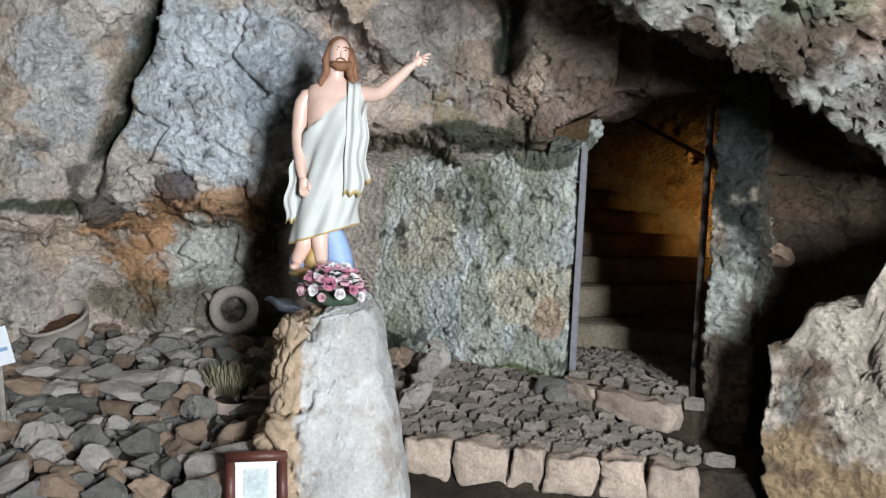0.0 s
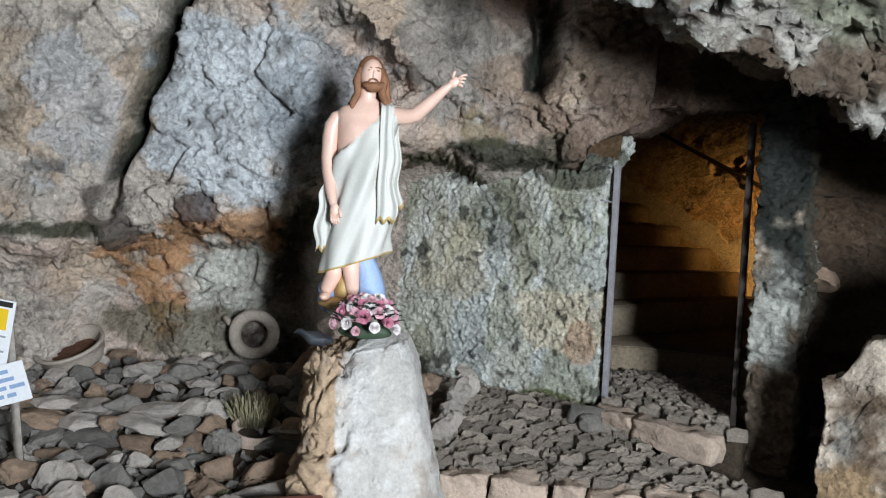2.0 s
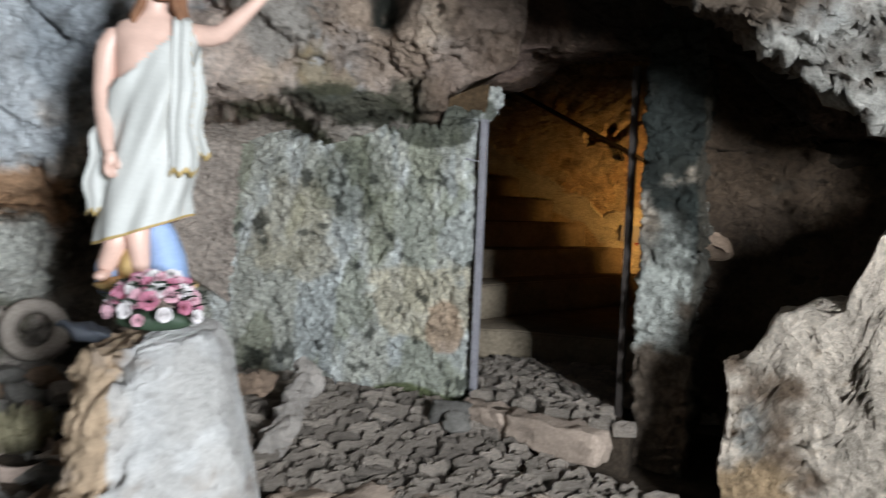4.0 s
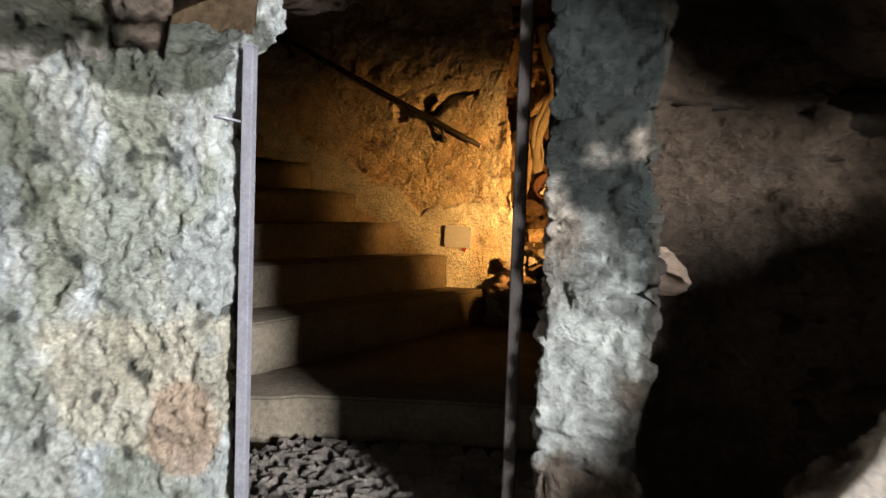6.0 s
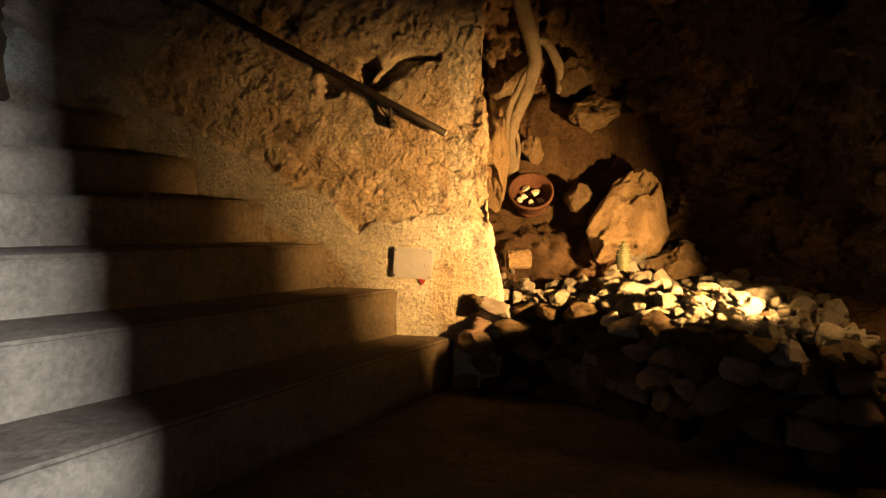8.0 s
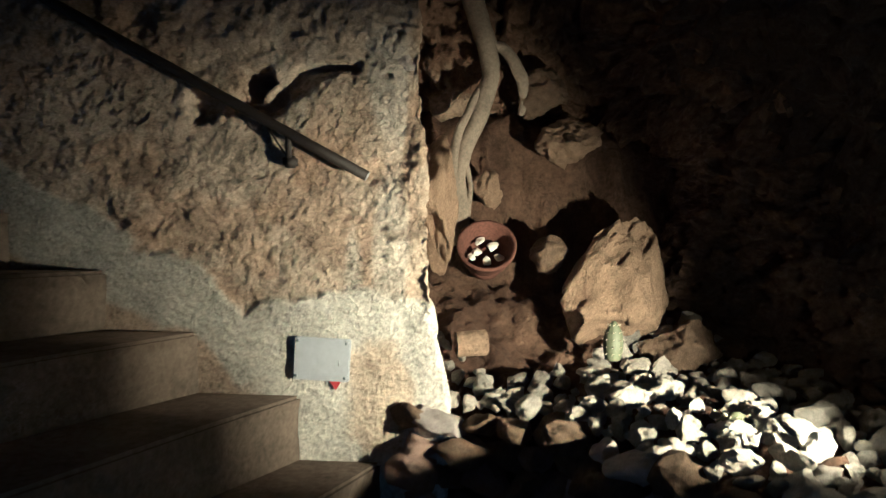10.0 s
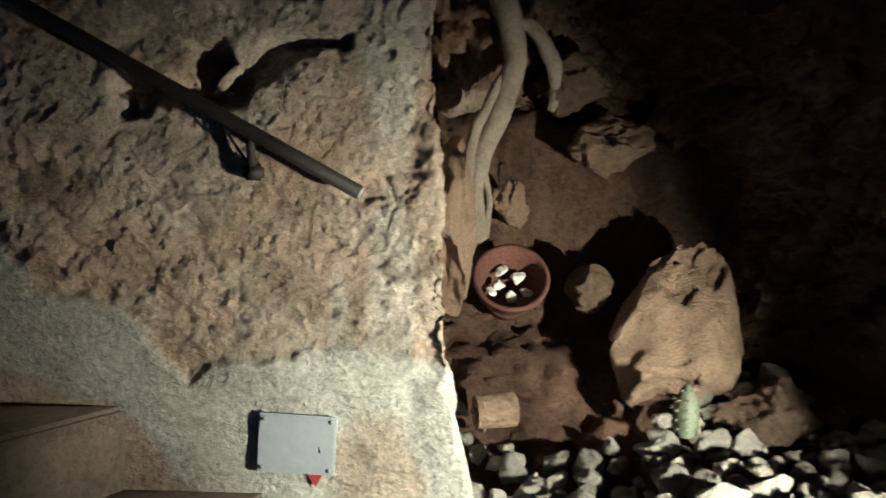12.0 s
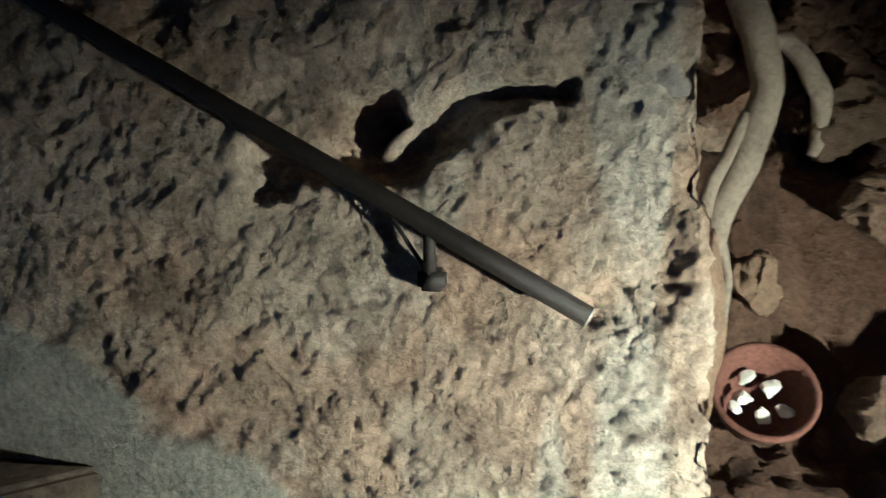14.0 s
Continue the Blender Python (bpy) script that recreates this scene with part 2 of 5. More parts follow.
CLEFT, SHAFT = (-1.60, 3.3, -2.25, 1.45), (0.42, 3.6, 0.34, 2.36)
face_tint = rock_tint((0.66, 0.585, 0.52), PINK, 3, [
    ((*W(-1.45, 4.8, 2.15)[:],), (0.62, 0.5, 0.55), BLUE, 0.9),
    ((*W(-0.9, 4.8, 2.2)[:],), (0.3, 0.4, 0.5), (0.42, 0.46, 0.5), 0.7),
    ((*W(-0.2, 4.9, 2.45)[:],), (0.3, 0.3, 0.5), (0.36, 0.34, 0.31), 0.8),
    ((*W(0.1, 5.0, 2.1)[:],), (0.22, 0.22, 0.22), BLUE, 0.8),
    ((*W(-2.1, 5.2, 1.05)[:],), (0.2, 0.4, 0.36), RUST, 0.85),
    ((*W(-1.5, 5.2, 1.38)[:],), (0.5, 0.4, 0.14), RUST, 0.8),
    ((*W(-1.55, 5.3, 1.05)[:],), (0.34, 0.4, 0.26), LICHEN, 0.8),
    ((*W(-1.95, 5.3, 0.68)[:],), (0.5, 0.5, 0.16), MOSS, 0.6),
    # hollow behind the statue: dark moss and its shade as two near-black patches
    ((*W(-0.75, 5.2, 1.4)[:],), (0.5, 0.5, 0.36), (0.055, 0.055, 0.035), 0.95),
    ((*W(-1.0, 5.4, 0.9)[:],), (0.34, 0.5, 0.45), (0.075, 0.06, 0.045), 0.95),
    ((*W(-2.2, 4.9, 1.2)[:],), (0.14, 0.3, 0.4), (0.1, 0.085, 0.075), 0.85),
    ((*W(-0.05, 4.95, 2.05)[:],), (0.18, 0.3, 0.12), (0.33, 0.24, 0.12), 0.8),
    ((*W(-2.45, 4.6, 2.0)[:],), (0.16, 0.5, 0.5), (0.6, 0.62, 0.65), 0.6),
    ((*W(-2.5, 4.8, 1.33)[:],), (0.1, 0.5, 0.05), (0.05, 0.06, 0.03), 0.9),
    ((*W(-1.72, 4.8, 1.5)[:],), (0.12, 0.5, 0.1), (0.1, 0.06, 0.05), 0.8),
    ((*W(-0.3, 5.4, 1.78)[:],), (0.3, 0.6, 0.12), MOSS, 0.9),
    ((*W(0.2, 5.2, 1.9)[:],), (0.28, 0.6, 0.11), (0.06, 0.065, 0.04), 0.9),
    ((*W(0.58, 5.1, 1.92)[:],), (0.2, 0.6, 0.17), (0.085, 0.085, 0.055), 0.85),
    ((*W(0.4, 5.2, 2.3)[:],), (0.3, 0.5, 0.3), (0.35, 0.26, 0.2), 0.8),
])
def face_relief(p, s, t):
    gap, along = line_gap(s, t, *CLEFT)
    shaft, along = line_gap(s, t, *SHAFT)
    return craggy(0.075, 1.0, 2)(p, s, t) * (1 - 0.9 * np.exp(-(gap / 0.10) ** 4)) * (1 - 0.85 * np.exp(-(shaft / 0.14) ** 4)) * (s < jamb_edge(t) - 0.01)


def cleft_tint(p, s, t):
    gap, along = line_gap(s, t, *CLEFT)
    shaft, along2 = line_gap(s, t, *SHAFT)
    col = face_tint(p, s, t)
    # moss in the cleft, blackened to carry the shade of its deep side
    moss_shade = np.exp(-(gap / (0.085 - 0.035 * along)) ** 4) * step01(fbm(p, 5, 4, 91), -0.9, -0.1)
    col = mixcol(col, (0.028, 0.034, 0.022), moss_shade)
    # shade inside the shaft, put into the colour
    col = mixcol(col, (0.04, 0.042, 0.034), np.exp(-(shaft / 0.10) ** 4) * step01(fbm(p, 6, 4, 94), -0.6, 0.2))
    # brown towards the arch, as dark as the shaded rock there
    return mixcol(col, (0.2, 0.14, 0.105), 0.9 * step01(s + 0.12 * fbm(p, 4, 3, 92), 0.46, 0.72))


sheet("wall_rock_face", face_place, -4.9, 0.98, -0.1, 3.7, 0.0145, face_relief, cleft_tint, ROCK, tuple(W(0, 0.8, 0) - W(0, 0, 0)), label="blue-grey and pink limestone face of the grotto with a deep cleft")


def rough_plaster(amount, seed):
    def relief(p, s, t):
        one, two, ident, lean = cells(p + 0.02 * fbm(p, 20, 2, seed + 8)[..., None], 11, seed)
        a1, a2, id2, lean2 = cells(p, 30, seed + 5)
        h = 0.8 * fbm(p, 2.2, 3, seed) + 0.5 * fbm(p, 15, 4, seed + 2, 0.7) + 0.4 * lean + 0.25 * (ident - 0.5) + 0.72 * lean2 + 0.22 * fbm(p, 38, 2, seed + 9) + 0.55 * (id2 - 0.5) * (fbm(p, 5, 2, seed + 6) > -0.1)
        return amount * h
    return relief


def wall_tint(p, s, t):
    col = np.broadcast_to(np.array((0.58, 0.58, 0.51)), p.shape).copy()
    col = mixcol(col, (0.76, 0.78, 0.75), step01(fbm(p * np.array((2, 2, 0.7)), 2.2, 4, 41), -0.15, 0.3))
    col = mixcol(col, (0.46, 0.49, 0.48), 0.6 * step01(fbm(p * np.array((3.2, 1, 0.55)), 2.6, 4, 43), 0.2, 0.45))
    col = mixcol(col, (0.34, 0.35, 0.24), 0.6 * step01(fbm(p * np.array((1.5, 1, 0.8)), 3.0, 4, 47), 0.1, 0.4))
    col = mixcol(col, (0.70, 0.62, 0.46), 0.7 * patch(p, (-2.62, 4.6, 0.85), (0.36, 0.5, 0.26), 5))
    col = mixcol(col, (0.60, 0.52, 0.36), 0.5 * patch(p, (-3.55, 4.6, 1.2), (0.3, 0.5, 0.3), 7))
    col = mixcol(col, (0.55, 0.36, 0.24), 0.7 * patch(p, (-2.52, 4.6, 0.75), (0.1, 0.5, 0.14), 6))
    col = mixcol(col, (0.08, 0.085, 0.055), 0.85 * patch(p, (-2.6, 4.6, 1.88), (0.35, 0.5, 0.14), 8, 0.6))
    col = mixcol(col, MOSS, 0.5 * patch(p, (-3.15, 4.6, 1.5), (0.3, 0.5, 0.22), 9))
    col = mixcol(col, (0.13, 0.15, 0.06), 0.9 * patch(p, (-2.68, 4.6, 0.3), (0.34, 0.5, 0.08), 10))
    col = mixcol(col, (0.05, 0.055, 0.045), 0.8 * step01(fbm(p, 9, 3, 49), 0.5, 0.75))
    return col


def slab_ring(x0, x1, y0, y1):
    """Outline of a wall in plan, walked over s from 0 to 1: left end, front, right end."""
    length = (y1 - y0) * 2 + (x1 - x0)
    def place(s, z):
        w = s
        x = np.where(w < y1 - y0, x0, np.where(w < y1 - y0 + x1 - x0, x0 + w - (y1 - y0), x1))
        y = np.where(w < y1 - y0, y1 - w, np.where(w < y1 - y0 + x1 - x0, y0, y0 + w - (y1 - y0) - (x1 - x0)))
        return x + 0.015 * np.sin(9 * z + 3) * (w > y1 - y0), y, z
    return place, length


place, length = slab_ring(-4.3, -2.395, 4.64, 4.78)
def masonry(s, z):
    x, y, zz = place(s, z)
    top = step01(z + 0.03 * np.sin(5.1 * x), 1.8, 2.05)
    return x, y + 0.28 * top * (y < 4.9), zz
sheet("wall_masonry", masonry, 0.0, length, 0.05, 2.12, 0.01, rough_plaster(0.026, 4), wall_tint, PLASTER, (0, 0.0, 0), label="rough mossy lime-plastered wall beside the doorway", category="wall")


def arch_place(x, w):
    """Rock over the doorway: w runs from the front above, round the lip, to the back under it."""
    lip = 2.06 + 0.17 * step01(x, -2.45, -2.05) - 0.12 * step01(x, -1.35, -0.9) - 0.3 * step01(x, -1.1, -0.6)
    y = np.where(w < 0, 4.5 + 0.10 * np.cos(w * 3), 4.6 + 0.9 * w)
    y = y - 0.55 * step01(-w, 0.05, 1.2) * step01(x, -2.4, -1.9) - 0.16 * np.exp(-((x + 2.47) / 0.13) ** 2 - ((w + 0.12) / 0.13) ** 2)
    z = np.where(w < 0, lip - 0.03 + 1.0 * -w, lip - 0.03 + 0.12 * w)
    return x, y, z


# brown deepened for the overhang's shade; the near-black patch is painted shade
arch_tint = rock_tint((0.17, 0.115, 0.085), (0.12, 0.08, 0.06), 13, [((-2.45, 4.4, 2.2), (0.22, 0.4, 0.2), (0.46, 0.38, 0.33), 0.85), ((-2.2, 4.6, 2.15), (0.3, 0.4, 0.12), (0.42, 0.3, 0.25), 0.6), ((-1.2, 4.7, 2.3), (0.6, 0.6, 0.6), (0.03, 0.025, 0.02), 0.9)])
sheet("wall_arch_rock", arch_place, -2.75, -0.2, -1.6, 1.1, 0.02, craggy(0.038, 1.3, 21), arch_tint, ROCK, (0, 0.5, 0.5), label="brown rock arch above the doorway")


place_b, length_b = slab_ring(-1.45, -1.17, 4.58, 4.86)
def pillar_relief(p, s, t):
    one, two, ident, lean = cells(p * np.array((1, 1, 1.9)), 6.5, 33)
    return 0.02 * lean + 0.024 * (ident - 0.5) - 0.022 * np.exp(-((two - one) / 0.1) ** 2) + 0.014 * fbm(p, 14, 4, 3, 0.65)
# first patch paints the shade under the hanging rock over the greenish top
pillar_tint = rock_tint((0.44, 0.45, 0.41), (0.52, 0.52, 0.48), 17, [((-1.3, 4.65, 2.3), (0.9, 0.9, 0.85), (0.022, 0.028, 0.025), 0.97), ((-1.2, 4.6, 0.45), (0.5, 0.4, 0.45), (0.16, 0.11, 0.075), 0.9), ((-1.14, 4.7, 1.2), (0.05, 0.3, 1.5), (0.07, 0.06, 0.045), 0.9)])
sheet("wall_pillar", place_b, 0, length_b, 0.1, 2.7, 0.0125, pillar_relief, pillar_tint, ROCK, label="narrow mossy masonry jamb of the doorway, its shaded top painted dark", category="wall")


def niche_place(u, z):
    d = 4.62 - 0.45 * step01(u, 2.0, 2.6) - 0.15 * step01(z, 1.5, 2.2)
    return C36 * u - S36 * d, S36 * u + C36 * d, z
# brown rock tinted nearly black in place of the hanging rock's shadow
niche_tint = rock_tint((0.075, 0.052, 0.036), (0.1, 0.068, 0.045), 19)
sheet("wall_niche_rock", niche_place, 1.72, 3.2, 0.0, 2.6, 0.025, craggy(0.09, 1.2, 25), niche_tint, ROCK, (0.35, 0.3, 0), label="brown rubble recess beside the doorway, its shade in the dark tint")


def stub_place(a, w):
    """The near rock beside the path: a runs along its foot from its inner corner, w up its face and over its top."""
    ahead, behind = np.maximum(a, 0), np.maximum(-a, 0)
    up, over = np.minimum(w, 1.0), np.maximum(w - 1.0, 0)
    u = 1.60 + ahead + 1.3 * behind + 0.02 * np.sin(9 * w) + 0.5 * over
    d = 3.76 - 0.28 * step01(ahead, 0, 0.5) - 0.3 * ahead + behind
    crest = 0.88 + 0.24 * step01(a, 0.05, 0.22) + 0.32 * step01(a, 0.30, 0.40) + 0.35 * step01(a, 0.5, 1.0) - 0.1 * step01(behind, 0, 0.2)
    z = up * crest + 0.1 * over - 0.03
    d = d + 0.10 * up + 0.12 * over
    return C36 * u - S36 * d, S36 * u + C36 * d, z
stub_tint = rock_tint((0.62, 0.53, 0.44), (0.68, 0.57, 0.47), 23, [((*W(2.2, 3.4, 0.1)[:],), (1.5, 1.2, 0.36), (0.36, 0.24, 0.13), 0.9), ((*W(1.6, 3.65, 0.65)[:],), (0.1, 0.2, 0.3), (0.25, 0.28, 0.28), 0.7), ((*W(1.95, 4.1, 0.45)[:],), (0.45, 0.42, 0.6), (0.15, 0.1, 0.065), 0.92)])
sheet("wall_near_rock", stub_place, -0.35, 1.9, -0.02, 2.0, 0.016, craggy(0.032, 1.3, 27), stub_tint, ROCK, tuple(W(0.9, 0.1, 0) - W(0, 0, 0)), label="pale plastered rock along the side of the path")


def hood_place(a, w):
    """The hanging rock: a runs along its lower edge, w from its underside (negative) round and up its outer face."""
    u = 0.30 + 0.88 * a
    edge = 2.555 - 0.40 * a + 0.025 * np.sin(6 * a) + 0.02 * np.sin(17 * a)
    d = 3.52 + 0.05 * np.sin(5 * a)
    up = np.maximum(w, 0)
    under = np.maximum(-w, 0)
    z = edge + 0.80 * up + 0.30 * under * (1 + 0.3 * a)
    d = d - 0.75 * up + 1.0 * under
    u = u + 0.25 * up + 0.12 * under
    return C36 * u - S36 * d, S36 * u + C36 * d, z
# last patch paints the brown underside as dark as its shade
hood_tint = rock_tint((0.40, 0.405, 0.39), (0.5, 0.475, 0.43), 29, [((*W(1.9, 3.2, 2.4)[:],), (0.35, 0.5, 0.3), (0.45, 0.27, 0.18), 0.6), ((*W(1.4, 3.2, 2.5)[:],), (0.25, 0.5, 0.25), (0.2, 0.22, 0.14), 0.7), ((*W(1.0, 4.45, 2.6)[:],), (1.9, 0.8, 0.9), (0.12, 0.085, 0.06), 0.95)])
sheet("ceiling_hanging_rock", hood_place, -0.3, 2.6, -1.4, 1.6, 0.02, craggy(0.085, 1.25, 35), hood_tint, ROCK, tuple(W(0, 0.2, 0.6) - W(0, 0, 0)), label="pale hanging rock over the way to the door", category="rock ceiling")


def roof_place(u, d):
    return C36 * u - S36 * d, S36 * u + C36 * d, 3.55 + 0.25 * np.cos(0.8 * u) + 0.12 * np.sin(1.3 * d)
# unseen shell added to close the grotto, dark so that little light bounces
plain_tint = rock_tint((0.09, 0.085, 0.07), (0.12, 0.11, 0.09), 37)
sheet("ceiling_grotto", roof_place, -5.2, 4.2, -2.4, 5.4, 0.09, craggy(0.15, 0.8, 39), plain_tint, ROCK, (0, 0, 0.7), label="added rock roof closing the grotto out of view", category="rock ceiling")


def side_place(offset, slope):
    def place(d, z):
        u = offset + slope * (z - 1.5) ** 2 * 0.1
        return C36 * u - S36 * d, S36 * u + C36 * d, z
    return place
sheet("wall_grotto_west", side_place(-4.7, 1), -2.4, 5.4, -0.1, 4.0, 0.09, craggy(0.15, 0.8, 43), plain_tint, ROCK, tuple(W(-0.6, 0, 0) - W(0, 0, 0)), label="added rock side closing the grotto out of view")
sheet("wall_grotto_east", side_place(3.2, -1), -2.4, 5.2, -0.1, 4.0, 0.09, craggy(0.15, 0.8, 45), plain_tint, ROCK, tuple(W(0.6, 0, 0) - W(0, 0, 0)), label="added rock side closing the grotto out of view")


# ---- ground ----
def ground_height(u, d):
    bank = 0.12 + 0.33 * step01(d, 3.5, 5.2)
    z = bank * step01(-u, 0.55, 0.95) * step01(d, 2.9, 3.7)
    terrace = 0.16 + 0.15 * step01(d, 4.15, 5.3)
    z = np.maximum(z, terrace * step01(d - 4.2 + 0.24 * np.clip(u, -0.2, 1.2), -0.03, 0.03) * (u > -0.75))
    return z


def ground_place(u, d):
    return C36 * u - S36 * d, S36 * u + C36 * d, ground_height(u, d)


def earth_tint(p, s, t):
    col = np.broadcast_to(np.array((0.085, 0.063, 0.045)), p.shape).copy()
    return mixcol(col, (0.045, 0.036, 0.028), step01(fbm(p, 3, 4, 51), -0.2, 0.5))
def earth_relief(p, s, t):
    return 0.02 * fbm(p, 6, 4, 53)
sheet("floor_grotto", ground_place, -5.0, 4.0, -2.6, 5.8, 0.04, earth_relief, earth_tint, EARTH, label="trodden brown earth floor of the grotto", category="floor")
me = mesh_object("ground", [(-900, -900, -0.08), (900, -900, -0.08), (900, 900, -0.08), (-900, 900, -0.08)], [(0, 1, 2, 3)], material("hillside_earth", (0.16, 0.14, 0.09), 0.95, size=6), smooth=False)
tagged(me, "dry earth of the hillside outside the grotto", "ground", kind="structure")


# ---- inner cave ----
def hall_place(s, z):
    """The plastered wall: along its face, then round its free end into the recess."""
    n = 2.62
    x = np.where(s < n, -4.55 + s, -1.93 - 0.06 * np.sin(np.clip((s - n) * 4, 0, 1.57)) - 0.35 * np.clip(s - n - 0.15, 0, 1))
    y = np.where(s < n, 8.1, 8.1 + (s - n))
    x = x - 0.10 * step01(z, 0.9, 2.6) * (s > 2.0) * np.clip((s - 2.0) / 0.62, 0, 1) + 0.05 * step01(-z, -1.35, -1.05) * (s > 2.3)
    return x, y, z


def foot_line(x):
    """Height to which the smoother cement foot of the plaster wall reaches."""
    return np.interp(x, [-4.4, -3.37, -3.13, -2.81, -2.62, -2.47, -2.18, -1.95], [2.35, 1.77, 1.655, 1.52, 1.36, 1.41, 1.46, 1.38])


def hall_relief(p, s, t):
    base = rough_plaster(0.0085, 61)(p, s, t)
    flake = 4.0 * fbm(p * np.array((1, 1, 1.5)), 9, 4, 69, 0.6)
    base = base + 0.0062 * (np.floor(flake) + step01(flake - np.floor(flake), 0.8, 1.0) - 0.75 * flake)
    x, z = p[..., 0], p[..., 2]
    smooth = step01(foot_line(x) - z + 0.05 * fbm(p, 6, 4, 63), -0.012, 0.02)
    base = base * (1 - 0.8 * smooth) + 0.012 * smooth
    jag = 0.032 * fbm(p, 11, 5, 65, 0.55)
    hole = np.exp(-(np.hypot((x + 2.61 + jag) / 0.052, (z - 2.15 + jag) / 0.045) ** 4))
    g1, a1 = line_gap(x, z + jag, -2.80, 2.07, -2.50, 2.10)
    g2, a2 = line_gap(x, z + jag, -2.52, 2.10, -2.38, 2.205)
    g3, a3 = line_gap(x, z + jag, -2.38, 2.215, -2.25, 2.23)
    pit = np.maximum.reduce([hole, 0.35 * np.exp(-(g1 / 0.03) ** 4), 0.28 * np.exp(-(g2 / 0.038) ** 2), 0.4 * np.exp(-(g3 / 0.022) ** 4)])
    above = 0.035 * step01(z, 2.25, 2.45) * fbm(p, 5, 4, 66) + 0.02 * cells(p, 9, 67)[2] * step01(z, 2.2, 2.4)
    front = s < 2.6
    edge = 0.02 * step01(s, 2.45, 2.62) * fbm(p, 12, 3, 68) * (z > 1.3)
    return base - 0.22 * pit * front + above + edge


def hall_tint(p, s, t):
    x, z = p[..., 0], p[..., 2]
    col = np.broadcast_to(np.array((0.50, 0.415, 0.30)), p.shape).copy()
    col = mixcol(col, (0.40, 0.31, 0.21), step01(fbm(p, 3.0, 4, 71), 0.0, 0.5))
    col = mixcol(col, (0.44, 0.31, 0.18), 0.5 * step01(fbm(p, 4.2, 4, 72), 0.25, 0.6))
    col = mixcol(col, (0.58, 0.53, 0.43), 0.8 * step01(fbm(p * np.array((3, 1, 0.5)), 3, 3, 73), 0.1, 0.5) * step01(x, -2.7, -2.3))
    smooth = step01(foot_line(x) - z + 0.05 * fbm(p, 6, 4, 63), -0.012, 0.02)
    col = mixcol(col, (0.47, 0.45, 0.38), 0.9 * smooth)
    col = mixcol(col, (0.68, 0.65, 0.56), 0.9 * smooth * step01(x + 0.1 * fbm(p, 5, 3, 75), -2.62, -2.4))
    low = step01(foot_line(x) - 0.27 - z + 0.05 * fbm(p, 5, 4, 76), -0.02, 0.03) * (1 - step01(x, -2.66, -2.5))
    col = mixcol(col, (0.36, 0.27, 0.17), 0.85 * low)
    col = mixcol(col, (0.46, 0.33, 0.17), 0.55 * patch(p, (-2.12, 8.1, 1.05), (0.14, 0.3, 0.22), 77))
    return mixcol(col, (0.16, 0.12, 0.08), 0.6 * step01(fbm(p, 6, 4, 79), 0.5, 0.9))


sheet("wall_hall", hall_place, 0, 3.6, 0.3, 3.6, 0.0078, hall_relief, hall_tint, HALLPLASTER, label="rough ochre plaster wall with a broken hole and a smoother patched foot", category="wall")


def recess_place(x, z):
    y = 9.42 - 0.35 * step01(z, 1.9, 2.7) - 0.7 * step01(x, -1.35, -0.7) + 0.25 * np.exp(-((x + 1.0) / 0.2) ** 2 - ((z - 1.95) / 0.25) ** 2)
    y = y - 1.2 * step01(x, -0.8, 0.4)
    return x, y, z
cave_tint = rock_tint((0.17, 0.11, 0.06), (0.10, 0.063, 0.034), 81, [((-1.9, 9.2, 1.95), (0.25, 0.4, 0.4), (0.4, 0.31, 0.2), 0.8)])
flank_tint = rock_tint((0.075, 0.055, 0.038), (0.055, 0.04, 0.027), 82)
sheet("wall_recess_rock", recess_place, -2.6, 1.0, 0.4, 3.6, 0.018, craggy(0.13, 1.15, 83), cave_tint, ROCK, (0, 1.6, 0), label="brown earthy rock of the recess with jutting stones")


def flank_place(s, z):
    """The rock on the far side of the landing, leaning over."""
    x = -0.25 - 0.55 * step01(z, 1.6, 3.2) - 0.35 * step01(s, 1.0, 4.0) * step01(z, 1.2, 2.6) - 0.6 * (1 - step01(s, 0, 0.8))
    return x, 8.7 - (4.0 - s), z
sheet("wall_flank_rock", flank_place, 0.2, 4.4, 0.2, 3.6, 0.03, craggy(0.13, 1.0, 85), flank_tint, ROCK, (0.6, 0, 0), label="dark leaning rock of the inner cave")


def cave_roof(x, y):
    return x, y, 3.05 + 0.15 * np.sin(2 * x) - 0.35 * step01(x, -1.6, -0.4) + 0.3 * step01(-x, 3.0, 4.5)
sheet("ceiling_cave", lambda x, y: cave_roof(x, -y), -5.0, 0.6, -9.7, -4.9, 0.045, craggy(0.12, 1.0, 87), rock_tint((0.22, 0.16, 0.10), (0.15, 0.11, 0.07), 88), ROCK, (0, 0, 0.6), label="rough ochre rock roof of the inner cave", category="rock ceiling")
sheet("wall_stair_west", lambda s, z: (-4.5 + 0 * s, 4.8 + (3.6 - s), z), 0, 3.6, 0.3, 3.6, 0.05, craggy(0.08, 1.0, 89), cave_tint, ROCK, (-0.4, 0, 0), label="rough rock side of the stair")
sheet("wall_door_inside", lambda s, z: (-4.5 + 2.12 - s, 4.81 + 0 * s, z), 0, 2.15, 0.3, 3.4, 0.05, craggy(0.04, 1.0, 90), cave_tint, ROCK, (0, -0.02, 0), label="rough inner side of the door wall", category="wall")
sheet("wall_door_inside_east", lambda s, z: (-0.1 - s, 5.06 + 0 * s, z), 0, 1.06, 0.2, 3.4, 0.05, craggy(0.04, 1.0, 92), cave_tint, ROCK, (0, -0.02, 0), label="rough inner side of the door wall", category="wall")


